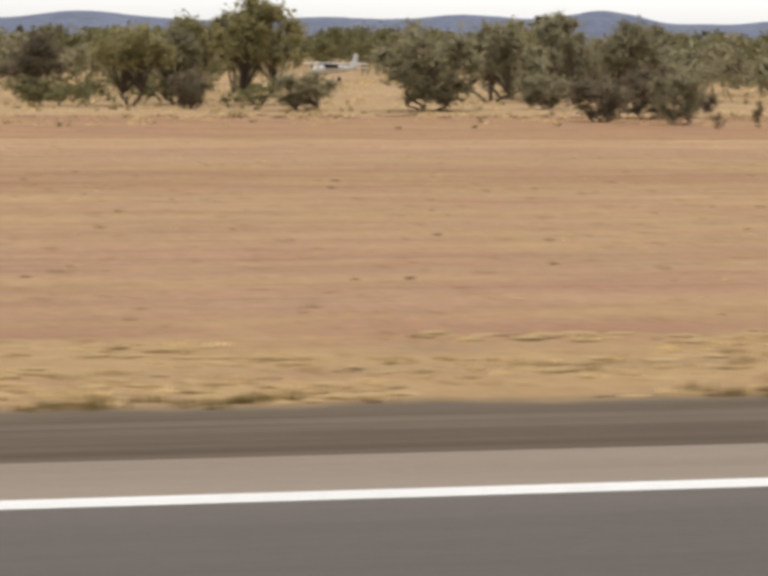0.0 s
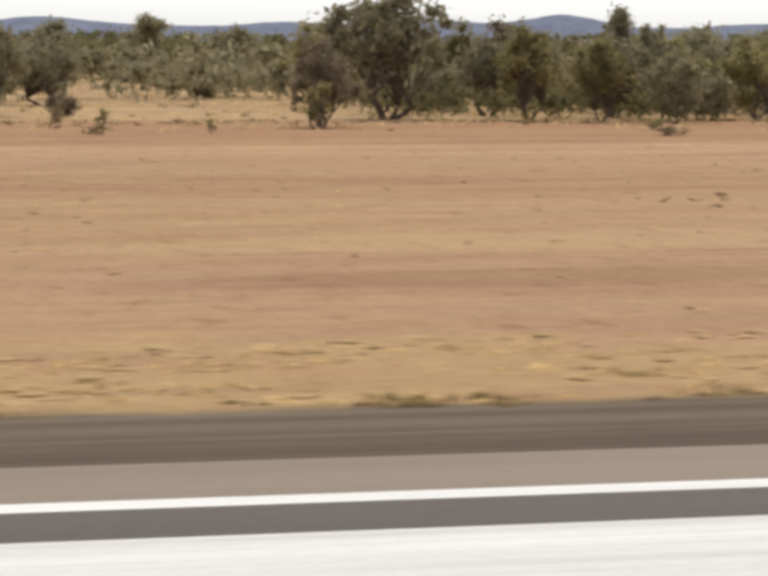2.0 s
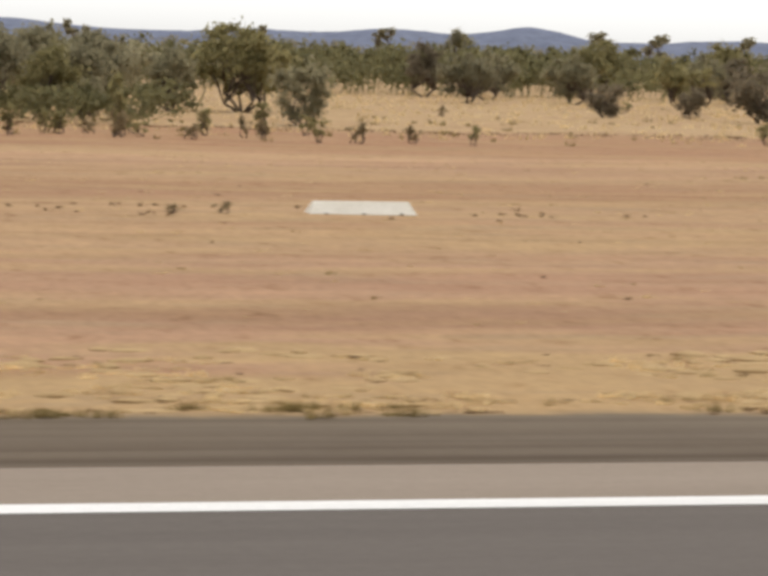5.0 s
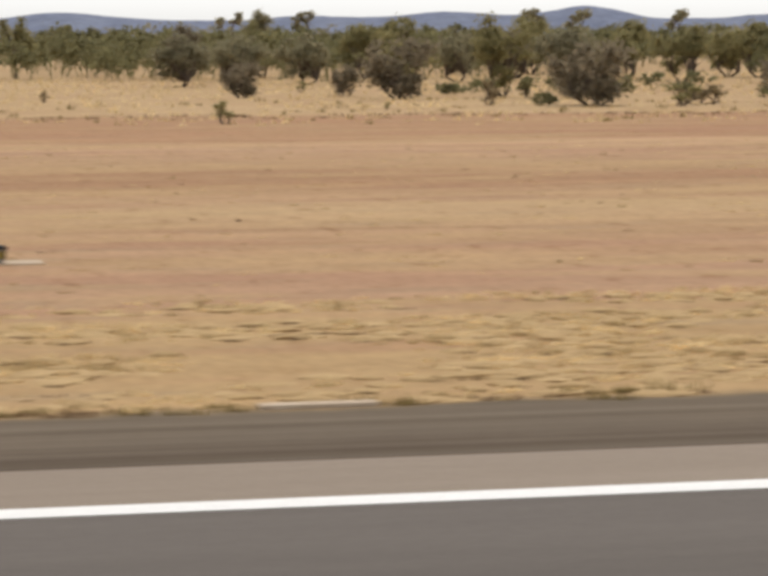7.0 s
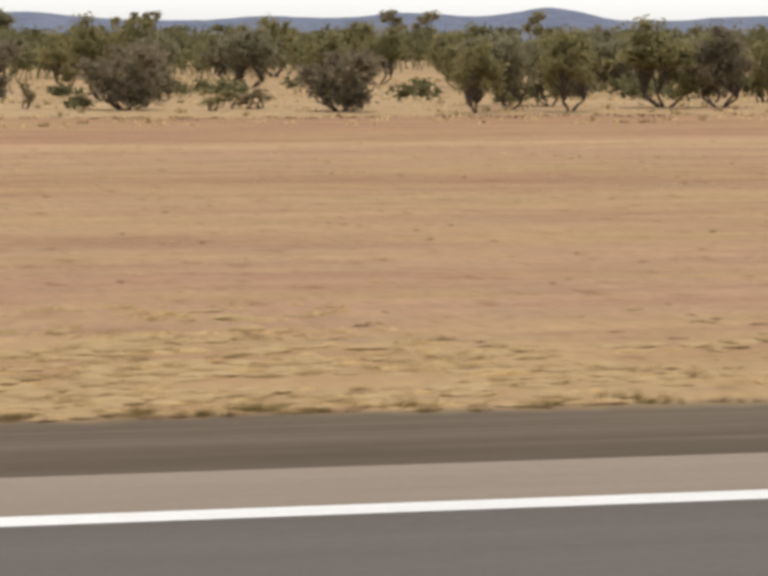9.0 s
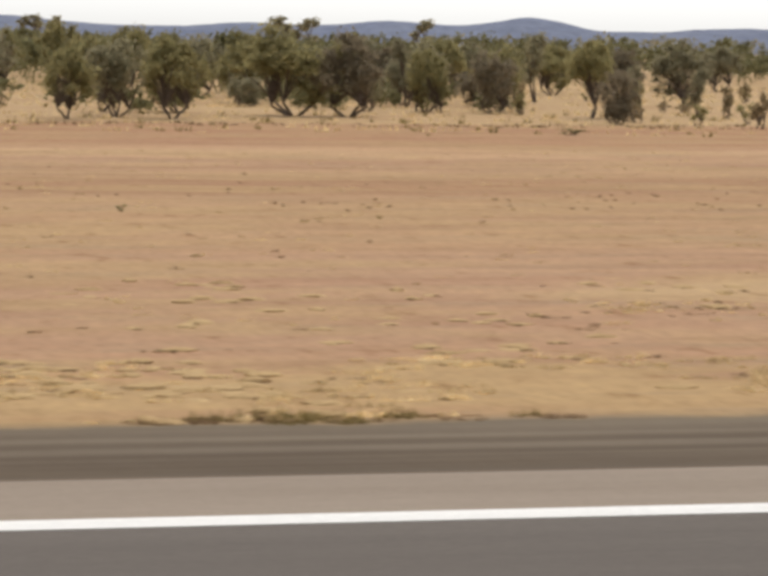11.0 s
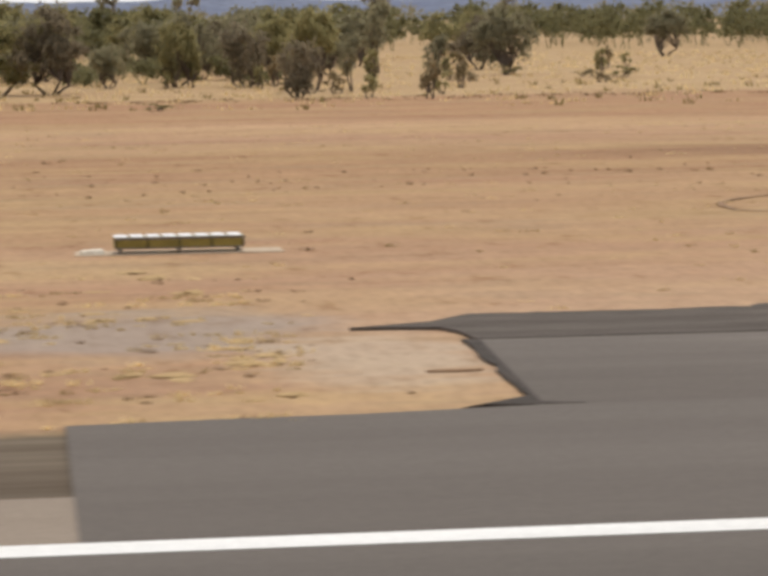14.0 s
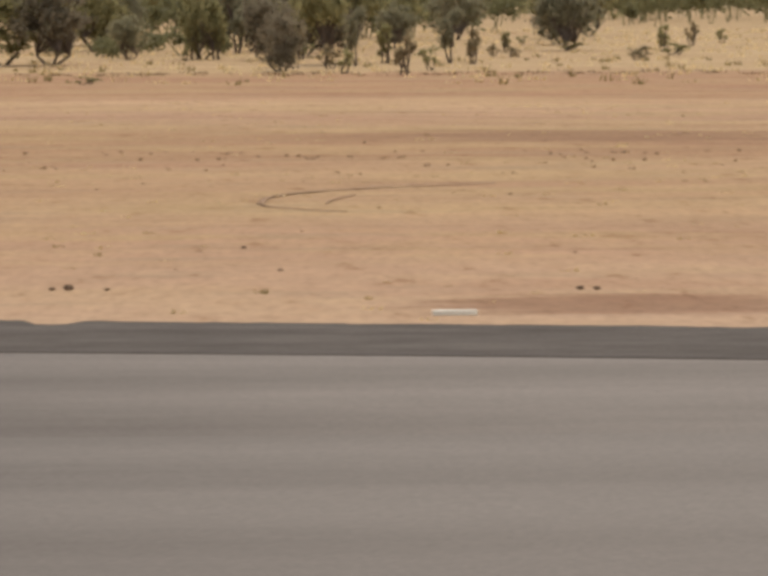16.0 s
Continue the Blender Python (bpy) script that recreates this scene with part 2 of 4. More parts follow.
M_TAR = plain("old_tar", (0.030, 0.024, 0.020), (0.085, 0.067, 0.055), 2.0, 0.9, 0.2, 0.6, 0.4)
M_PAINT = plain("white_road_paint", (0.74, 0.73, 0.70), (0.86, 0.85, 0.83), 1.0, 0.6, 0.4, 0.15, 0.1)
M_MARK = plain("rubbed_white_paint", (0.55, 0.54, 0.52), (0.84, 0.83, 0.81), 1.6, 0.6, 0.4, 0.15, 0.03)
M_CONCRETE = plain("pale_concrete", (0.44, 0.33, 0.23), (0.58, 0.47, 0.35), 2.5, 0.9, 0.2, 0.3)
M_LIMED = plain("limewashed_concrete", (0.66, 0.57, 0.45), (0.84, 0.77, 0.65), 5.0, 0.9, 0.2, 0.3)
M_YELLOW = plain("faded_yellow_paint", (0.185, 0.135, 0.026), (0.30, 0.225, 0.046), 3.0, 0.6, 0.4, 0.1, 0.5)
M_WHITE = plain("white_metal_paint", (0.72, 0.72, 0.72), (0.86, 0.85, 0.83), 2.0, 0.5, 0.4, 0.05)
M_CREAM = plain("cream_metal_paint", (0.74, 0.69, 0.58), (0.87, 0.82, 0.71), 2.0, 0.6, 0.3, 0.05)
M_DOME = leafy("milky_glass", (0.80, 0.78, 0.74), (0.86, 0.84, 0.80), 0.55)
M_BLACK = plain("black_hood_paint", (0.012, 0.012, 0.014), (0.03, 0.03, 0.03), 3.0, 0.9, 0.1, 0.05)
M_STEEL = plain("grey_steel", (0.12, 0.11, 0.09), (0.22, 0.20, 0.17), 4.0, 0.5, 0.5, 0.1, 1.0, 0.6)
M_BRACE = plain("dark_olive_paint", (0.055, 0.045, 0.018), (0.10, 0.08, 0.03), 4.0, 0.7, 0.3, 0.1)
M_CAST = plain("tan_cast_housing", (0.42, 0.33, 0.21), (0.58, 0.48, 0.34), 6.0, 0.6, 0.4, 0.1)
M_BARK = plain("dark_bark", (0.085, 0.066, 0.052), (0.17, 0.132, 0.104), 4.0, 0.95, 0.1, 0.5)
M_CLOD = plain("dark_soil_clods", (0.07, 0.045, 0.03), (0.20, 0.13, 0.085), 2.0, 0.95, 0.1, 0.4)
M_RUT = plain("damp_rut_soil", (0.27, 0.17, 0.105), (0.40, 0.26, 0.16), 2.0, 0.95, 0.1, 0.4)
# distance haze is painted into the ridge's blue base colour
M_HILL = plain("haze_painted_ridge", (0.172, 0.195, 0.270), (0.215, 0.238, 0.308), 0.012, 1.0, 0.0, 0.0, 1.0, 0.0, 0.05)
M_LEAF = leafy("olive_leaves", (0.235, 0.207, 0.096), (0.385, 0.342, 0.165), 0.62)
M_GREEN = leafy("grey_green_leaves", (0.24, 0.217, 0.138), (0.38, 0.345, 0.215), 0.62)
M_DARKLEAF = leafy("brown_grey_leaves", (0.19, 0.158, 0.108), (0.30, 0.25, 0.168), 0.55)
M_SHRUB = leafy("brown_olive_leaves", (0.265, 0.205, 0.118), (0.42, 0.335, 0.195), 0.55)
M_WOOD = leafy("far_olive_leaves", (0.145, 0.138, 0.068), (0.25, 0.232, 0.115), 0.5)
M_STRAW = leafy("straw_blades", (0.52, 0.395, 0.215), (0.72, 0.565, 0.33), 0.55, 1.3)
M_TUSSOCK = plain("matted_straw", (0.41, 0.278, 0.138), (0.545, 0.385, 0.202), 2.2, 0.95, 0.1, 0.5, 0.5)
# brown of dead grass, also used to imitate shade beside straw mounds
M_DEAD_AND_SHADE = leafy("dead_and_shade_brown_blades", (0.155, 0.10, 0.056), (0.30, 0.20, 0.115), 0.4)
M_OLIVE = leafy("olive_blades", (0.22, 0.165, 0.065), (0.40, 0.30, 0.125), 0.45)
M_TYRE = plain("black_rubber", (0.02, 0.02, 0.02), (0.04, 0.04, 0.04), 5.0, 0.8, 0.3)
M_PANE = plain("tinted_window", (0.03, 0.035, 0.05), (0.05, 0.06, 0.08), 2.0, 0.15, 0.5, 0.0)


# ---- building helpers ----
def part(name, bm, material, parent=None, label=""):
    me = bpy.data.meshes.new(name)
    bm.normal_update()
    bm.to_mesh(me)
    bm.free()
    me.materials.append(material)
    ob = new(name, me)
    if parent:
        ob.parent = parent
    if label:
        ob["label"] = label
    return ob


def from_arrays(name, verts, faces, material, smooth=False):
    me = bpy.data.meshes.new(name)
    me.from_pydata(verts if isinstance(verts, list) else verts.tolist(), [], faces if isinstance(faces, list) else faces.tolist())
    me.materials.append(material)
    if smooth:
        me.shade_smooth()
    me.update()
    return new(name, me)


def box(bm, x0, x1, y0, y1, z0, z1, bevel=0.0):
    made = bmesh.ops.create_cube(bm, size=1.0, matrix=Matrix.Translation(((x0 + x1) / 2, (y0 + y1) / 2, (z0 + z1) / 2)) @ Matrix.Diagonal((x1 - x0, y1 - y0, z1 - z0, 1)))
    if bevel:
        edges = {e for v in made["verts"] for e in v.link_edges}
        bmesh.ops.bevel(bm, geom=list(edges), offset=bevel, segments=2, affect="EDGES", profile=0.5)
    return bm


def tube(bm, pts, radii, sides=6):
    rings = []
    for k, p in enumerate(pts):
        d = (Vector(pts[min(k + 1, len(pts) - 1)]) - Vector(pts[max(k - 1, 0)])).normalized()
        q = d.to_track_quat("Z", "Y")
        rings.append([bm.verts.new(Vector(p) + q @ Vector((radii[k] * math.cos(a * 2 * math.pi / sides), radii[k] * math.sin(a * 2 * math.pi / sides), 0))) for a in range(sides)])
    for a, b in zip(rings, rings[1:]):
        for i in range(sides):
            bm.faces.new((a[i], a[(i + 1) % sides], b[(i + 1) % sides], b[i]))
    bm.faces.new(rings[-1])
    bm.faces.new(rings[0][::-1])
    return bm


def turned(bm, profile, sides=20):
    """A round body from (radius, height) pairs."""
    return tube(bm, [(0, 0, z + 1e-4 * k) for k, (r, z) in enumerate(profile)], [max(r, 0.001) for r, z in profile], sides)


def top(name, label, category, x=0, y=0, z=0, rz=0, group=""):
    ob = new(name)
    ob.empty_display_size = 0.3
    ob.matrix_basis = pose(x, y, z, 0, 0, rz)
    return tagged(ob, label, category, group)


def lie(x, y):
    """Height of the ground: a few centimetres of swell outside the graded shoulder."""
    if y < 34 or y > 1200:
        return -0.02
    swell = 0.10 * noise.noise((x * 0.045, y * 0.07, 0.0)) + 0.03 * noise.noise((x * 0.3, y * 0.45, 7.0))
    grow = min(1.0, (y - 34) / 8)
    if x > 174 and y < 52:
        grow *= max(0.0, (y - 45) / 7)
    return -0.02 + swell * grow


# ---- ground, runway, markings ----
gx = sorted({-4600, -2500, -1200, -600, -300, *range(-120, 340, 3), 400, 600, 1000, 2000, 3200, 4700})
gy = sorted({-4600, -2000, -800, -300, -100, -40, 0, 20, 30, *[34 + 1.5 * k for k in range(34)], *range(86, 270, 4), 300, 400, 600, 900, 1300, 2000, 3000, 4000, 4900})
gverts = [(x, y, lie(x, y)) for y in gy for x in gx]
w_ = len(gx)
gfaces = [(j * w_ + i, j * w_ + i + 1, (j + 1) * w_ + i + 1, (j + 1) * w_ + i) for j in range(len(gy) - 1) for i in range(w_ - 1)]
ground = tagged(from_arrays("ground", gverts, gfaces, M_GROUND, True), "dry tan and red-brown airfield soil with straw grass", "ground", kind="structure")


def slab(name, x0, x1, y0, y1, z0, z1, material, label, category):
    return tagged(part(name, box(bmesh.new(), x0, x1, y0, y1, z0, z1), material), label, category, kind="structure")


EDGE_LINE = 26.79
slab("runway", -900, 1100, -18.6, 27.04, -0.1, 0.02, M_ASPHALT, "worn grey asphalt runway with a white edge line", "runway")
slab("runway_shoulder", -900, 176.6, 27.04, 29.5, -0.1, 0.012, M_SHOULDER, "dusty pale brown sealed runway shoulder", "shoulder")
slab("far_shoulder", -900, 1100, -20.9, -18.6, -0.1, 0.012, M_SHOULDER, "dusty pale brown sealed runway shoulder", "shoulder")
slab("edge_line", -900, 1100, EDGE_LINE - 0.26, EDGE_LINE + 0.26, 0.012, 0.026, M_PAINT, "solid white painted runway edge line", "road marking")
slab("far_edge_line", -900, 1100, -18.2, -17.6, 0.012, 0.026, M_PAINT, "solid white painted runway edge line", "road marking")
slab("aiming_marking", -32.6, 12.0, 15.0, 24.9, 0.012, 0.025, M_MARK, "broad white runway marking rubbed by tyres", "road marking")


def wavy_sheet(name, outline, z0, z1, material, label, category):
    """A thin sheet over an outline of (x, y) corners."""
    bm = bmesh.new()
    f = bm.faces.new([bm.verts.new((x, y, z1)) for x, y in outline])
    up = bmesh.ops.extrude_face_region(bm, geom=[f])
    for v in [g for g in up["geom"] if isinstance(g, bmesh.types.BMVert)]:
        v.co.z = z0
    bmesh.ops.recalc_face_normals(bm, faces=bm.faces)
    return tagged(part(name, bm, material), label, category, kind="structure")


# taxiway apron: a first step at the shoulder, then the full width
wavy_sheet("apron_strip", [(176.6, 27.04), (176.6, 34.2), (178.2, 34.35), (180.0, 34.42), (182.1, 34.72), (400, 34.72), (400, 27.04)], -0.1, 0.018, M_STRIP, "smooth light grey asphalt strip beside the runway", "taxiway")
wavy_sheet("apron", [(182.1, 34.72), (182.5, 41.4), (190.0, 41.4), (196.0, 40.75), (204.0, 39.7), (240, 36.0), (400, 36.0), (400, 34.72)], -0.1, 0.018, M_PAD, "smooth grey asphalt of the taxiway exit", "taxiway")
def verge_edge(x):
    """Ragged outer edge of the verge: a bulge that breaks off sharply, then a slow taper."""
    bulge = max(0.0, min(1.0, (x - 187.35) / 0.25)) * max(0.0, 0.48 - 0.14 * (x - 187.6)) if x < 189.8 else (-0.32 if x < 190.5 else 0.05)
    return 44.62 - 0.115 * max(0.0, x - 190.2) + bulge + 0.16 * noise.noise((x * 0.8, 2.0, 0)) + 0.10 * noise.noise((x * 3.1, 5.0, 0))


wavy_sheet("apron_verge", [(180.9, 43.16), (181.5, 43.42), (182.2, 43.75), *[(x, verge_edge(x)) for x in [182.9 + 0.22 * k for k in range(106)]], (206.2, 39.4), (204, 39.7), (196, 40.75), (190, 41.4), (182.5, 41.4), (182.4, 42.4), (182.2, 42.95), (181.5, 43.12)], -0.05, 0.03, M_VERGE, "dark gravel verge with a ragged soil edge", "verge")
wavy_sheet("apron_joint", [(181.2, 34.62), (181.5, 34.86), (182.14, 34.74), (182.7, 34.76), (182.2, 35.0), (182.54, 41.4), (182.28, 41.4), *[(182.30 - 0.016 * k + 0.10 * noise.noise((k * 0.9, 5, 0)), 41.0 - k * 0.5) for k in range(12)]], -0.05, 0.024, M_TAR, "dark tar joint along the apron edge", "verge")

wavy_sheet("tar_patch", [(181.3, 38.18), (181.55, 38.26), (181.8, 38.28), (182.05, 38.2), (181.75, 38.12)], -0.05, 0.014, M_RUT, "thin dark tar smear beside the apron edge", "verge")

# ---- distant hills ----
HILL_Y = 4250.0


def ridge(x):
    az = math.degrees(math.atan2(x - 90, HILL_Y))
    hgt = 28 + 22 * math.exp(-((az - 16.1) / 1.0) ** 2) + 13 * math.exp(-((az - 13.3) / 1.3) ** 2) + 13 * math.exp(-((az - 5.4) / 1.3) ** 2)
    hgt += 8 * math.exp(-((az - 10.4) / 0.9) ** 2) + 9 * math.exp(-((az - 20.5) / 1.6) ** 2) + 6 * math.exp(-((az + 2) / 3) ** 2)
    return hgt + 4.5 + 2.6 * noise.noise((x * 0.012, 0, 0)) + 0.8 * noise.noise((x * 0.05, 3, 0))


hx = [-1500 + 14 * k for k in range(340)]
hv, hf = [], []
for j, (yy, share) in enumerate(((3950, -0.1), (4050, 0.35), (4150, 0.75), (HILL_Y, 1.0), (4500, 0.3))):
    hv += [(x, yy + 40 * noise.noise((x * 0.01, j, 1)), ridge(x) * share * (1 if share in (1.0, -0.1) else 1 + 0.2 * noise.noise((x * 0.02, j, 5)))) for x in hx]
n_ = len(hx)
hf = [(j * n_ + i, j * n_ + i + 1, (j + 1) * n_ + i + 1, (j + 1) * n_ + i) for j in range(4) for i in range(n_ - 1)]
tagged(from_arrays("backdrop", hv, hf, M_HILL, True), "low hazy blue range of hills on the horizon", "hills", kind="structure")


# ---- trees and shrubs ----
def leaf_cards(rng, centres, sizes, count, leaf):
    """Many small four-cornered leaf sprays scattered in egg-shaped clumps."""
    k = rng.integers(0, len(centres), count)
    d = rng.normal(size=(count, 3))
    d /= np.linalg.norm(d, axis=1)[:, None]
    r = np.minimum(np.abs(rng.normal(size=count)) * 0.58, 1.15)
    c = centres[k] + d * (r[:, None] * sizes[k])
    a = rng.normal(size=(count, 3))
    a /= np.linalg.norm(a, axis=1)[:, None]
    b = np.cross(a, rng.normal(size=(count, 3)))
    b /= np.linalg.norm(b, axis=1)[:, None] + 1e-9
    s = leaf * (0.55 + 0.9 * rng.random(count))[:, None]
    v = np.stack([c - a * s, c + b * s * 0.42, c + a * s, c - b * s * 0.42], 1).reshape(-1, 3)
    return v, np.arange(4 * count).reshape(-1, 4)


def tree_shape(rng, height, width, stems, clear, clumps, vase=False, dome=0.0):
    """Stems with limbs, and the clump centres at their tips. dome: the share of the height at which a rounded crown begins."""
    bm = bmesh.new()
    tips = []
    for s in range(stems):
        turn = 2 * math.pi * (s + rng.random()) / stems
        lean = width * (0.10 if stems == 1 else 0.24) * rng.uniform(0.6, 1.2)
        fork = Vector((math.cos(turn) * lean, math.sin(turn) * lean, height * (clear + 0.12 * rng.random())))
        base = Vector((math.cos(turn), math.sin(turn), 0)) * (0.12 if stems > 1 else 0)
        thick = 0.022 * height / math.sqrt(stems) + 0.02
        tube(bm, [base - Vector((0, 0, 0.15)), base.lerp(fork, 0.5) + Vector((rng.normal() * 0.08, rng.normal() * 0.08, 0)), fork], [thick * 1.3, thick, thick * 0.75], 6)
        # each stem carries its own uneven lobes of foliage
        lobes = []
        for b in range(2 if stems > 1 else 5):
            ang = turn + rng.uniform(-0.9, 0.9) if stems > 1 else 2 * math.pi * rng.random()
            out = width * rng.uniform(0.10, 0.36)
            high = rng.uniform(0.24, 0.60) if rng.random() < 0.5 else rng.uniform(0.62, 0.86)
            lobes.append((Vector((math.cos(ang) * out, math.sin(ang) * out, height * max(high, clear + 0.12))), width * rng.uniform(0.14, 0.25), height * rng.uniform(0.11, 0.22)))
        for b in range(max(3, clumps // stems)):
            if vase:
                ang, up = rng.uniform(0, 2 * math.pi), rng.random()
                rad = width * 0.5 * (0.42 + 0.62 * up) * math.sqrt(max(0.1, 1 - (max(0.0, up - 0.55) / 0.5) ** 2)) * rng.uniform(0.3, 1.0) ** 0.6
                tip = Vector((math.cos(ang) * rad, math.sin(ang) * rad, height * (clear + 0.12 + (0.86 - clear) * up * rng.uniform(0.75, 1.05))))
            elif dome:
                ang, far = rng.uniform(0, 2 * math.pi), math.sqrt(rng.random())
                rim = 1 + 0.22 * math.sin(2 * ang + 1.7 * stems) + 0.14 * math.sin(3 * ang + height)
                rad = 0.40 * width * far * rim
                roof = 0.90 - 0.34 * far ** 2 + rng.normal() * 0.03
                low = dome * rng.uniform(0.75, 1.25)
                tip = Vector((math.cos(ang) * rad, math.sin(ang) * rad, height * (low + max(0.05, roof - low) * rng.random() ** 0.55)))
            else:
                core, wide, deep = lobes[b % len(lobes)]
                d = Vector((rng.normal(), rng.normal(), rng.normal())).normalized() * rng.random() ** 0.4
                tip = core + Vector((d.x * wide, d.y * wide, d.z * deep))
            mid = fork.lerp(tip, 0.5) + Vector((0, 0, 0.05 * height))
            tube(bm, [fork, mid, tip], [thick * 0.55, thick * 0.35, thick * 0.12], 4)
            tips.append(tip)
    return bm, np.array([tuple(t) for t in tips])


def tree(name, label, seed, height, width, stems, clear, clumps, cards, leaf, material, category="tree", group="", flat=0.75, spread=0.2, vase=False, dome=0.0):
    rng = np.random.default_rng(seed)
    bm, tips = tree_shape(rng, height, width, stems, clear, clumps, vase, dome)
    ob = top(name, label, category, group=group)
    size = np.stack([width * spread * rng.uniform(0.7, 1.3, len(tips))] * 3, 1)
    size[:, 2] *= flat
    v, f = leaf_cards(rng, tips, size, cards, leaf)
    high = height / np.percentile(v[:, 2], 99.6)
    broad = 0.5 * width / np.percentile(np.hypot(v[:, 0], v[:, 1]), 96)
    v *= (broad, broad, high)
    for q in bm.verts:
        q.co = (q.co.x * broad, q.co.y * broad, q.co.z * high)
    v[:, 2] = np.maximum(v[:, 2], 0.03)
    part("trunk", bm, M_BARK, ob, "dark branching trunk")
    crown = from_arrays("crown", v, f, material)
    crown.parent = ob
    return ob


KINDS = {
    "broad": [tree("tree", "broad olive-green bush tree with dark forked trunks", s, 6.0, 5.6, st, 0.07, 56, 5600, 0.165, mt, group="bush trees", spread=0.15, dome=dm) for s, st, mt, dm in (
        (11, 3, M_LEAF, 0.32), (12, 2, M_GREEN, 0.20), (13, 4, M_LEAF, 0.0), (14, 3, M_GREEN, 0.36), (15, 5, M_LEAF, 0.17), (16, 4, M_GREEN, 0.26), (17, 2, M_LEAF, 0.40), (18, 3, M_DARKLEAF, 0.24))],
    "tall": [tree("tree", "tall thin-crowned olive tree above the scrub", s, 7.0, 4.2, st, 0.25, 40, 4200, 0.15, mt, group="bush trees", spread=0.18) for s, st, mt in ((21, 1, M_LEAF), (22, 2, M_GREEN))],
    "dark": [tree("bush", "rounded brown-grey bush dense down to the ground", s, 3.4, 4.2, 5, 0.05, 40, 3800, 0.14, mt, "bush", "dark bushes", 0.85, 0.17, True) for s, mt in ((31, M_DARKLEAF), (32, M_DARKLEAF), (33, M_GREEN))],
    "gum": [tree("tree", "tall sparse gum tree standing above far scrub", s, 11.0, 7.5, 2, 0.45, 18, 1500, 0.4, M_GREEN, group="gum trees", flat=0.6, spread=0.13) for s in (61, 62)],
    "low": [tree("shrub", "small low olive-brown shrub on dry soil", s, 1.2, 1.3, 4, 0.1, 12, 420, 0.09, mt, "shrub", "low shrubs") for s, mt in ((41, M_SHRUB), (42, M_LEAF))],
    "thin": [tree("sapling", "upright bushy sapling leafy almost to the ground", s, 2.4, 1.0, 3, 0.04, 15, 520, 0.10, mt, "sapling", "saplings", 1.3, 0.2, False, 0.14) for s, mt in ((51, M_LEAF), (52, M_SHRUB))],
}
KINDS["brown"] = KINDS["dark"][:2]
BASE = {"brown": (3.4, 4.2), "broad": (6.0, 5.6), "tall": (7.0, 4.2), "dark": (3.4, 4.2), "gum": (11.0, 7.5), "low": (1.2, 1.3), "thin": (2.4, 1.0)}
used = set()
pick = random.Random(5)


def stand(kind, rows):
    """Sets trees of a kind at rows of x, y, height, width and, where its shape is known, the build."""
    for x, y, hgt, wid, *build in rows:
        first = pick.choice(KINDS[kind])
        if build:
            first = KINDS[kind][build[0]]
        bh, bw = BASE[kind]
        k = max(wid / bw, 0.35 * hgt / bh)
        m = pose(x, y, lie(x, y) - 0.02, 0, 0, pick.uniform(0, 360)) @ Matrix.Diagonal((k, k, hgt / bh, 1))
        if first.name in used:
            f = first.scale
            copy_thing(first, m @ Matrix.Diagonal((1 / f[0], 1 / f[1], 1 / f[2], 1)))
        else:
            used.add(first.name)
            first.matrix_basis = m


stand("broad", ((37.5, 166, 7.9, 8.0, 5), (-7.2, 192, 7.6, 6.2), (89, 204, 6.5, 7.2, 4), (175.0, 180, 5.8, 7.4), (178.2, 178, 5.4, 4.6), (-17, 187, 5.4, 5.4), (-13, 192, 5.2, 4.6), (24, 225, 6.4, 5.2), (10, 212, 5.8, 4.8), (30.0, 150, 4.9, 4.0, 7), (53, 188, 5.7, 4.6), (53, 168, 4.8, 4.4), (45.7, 163, 5.8, 4.2)))
stand("broad", ((49, 159, 4.9, 4.0), (68, 179, 5.6, 5.4), (61, 164, 5.2, 4.6), (64.8, 170, 5.4, 4.6), (78, 205, 5.7, 5.4), (73, 194, 4.4, 3.6), (83, 200, 4.6, 4.2), (42, 185, 5.0, 4.4), (46, 173, 4.8, 4.2), (58, 171, 5.0, 4.4), (62, 186, 5.4, 4.8), (71, 173, 4.6, 4.2), (75, 186, 4.8, 4.6), (70, 200, 5.6, 5.0), (-22, 200, 5.0, 4.8)))
stand("broad", ((163, 186, 3.9, 3.6), (168, 184, 4.4, 4.2), (165.6, 171, 5.0, 4.2), (162.6, 175, 4.8, 4.0), (159, 169, 4.4, 3.6), (195, 179, 5.2, 4.0), (194, 199, 4.6, 3.8), (202, 250, 4.8, 5.0), (246.5, 300, 5.0, 5.0), (13.7, 172, 5.8, 5.4), (193, 232, 4.6, 4.8), (182.2, 191, 2.9, 2.6), (187, 193, 4.4, 3.4), (213.8, 216, 5.3, 4.8), (190, 214, 3.6, 2.8), (176, 242, 4.2, 4.4), (201, 224, 3.6, 3.2)))
stand("broad", ((66, 182, 5.0, 4.6), (57, 180, 5.2, 4.8), (21, 205, 5.2, 5.0), (187, 236, 4.4, 4.4), (208, 262, 5.0, 5.2), (178, 218, 4.8, 4.6)))
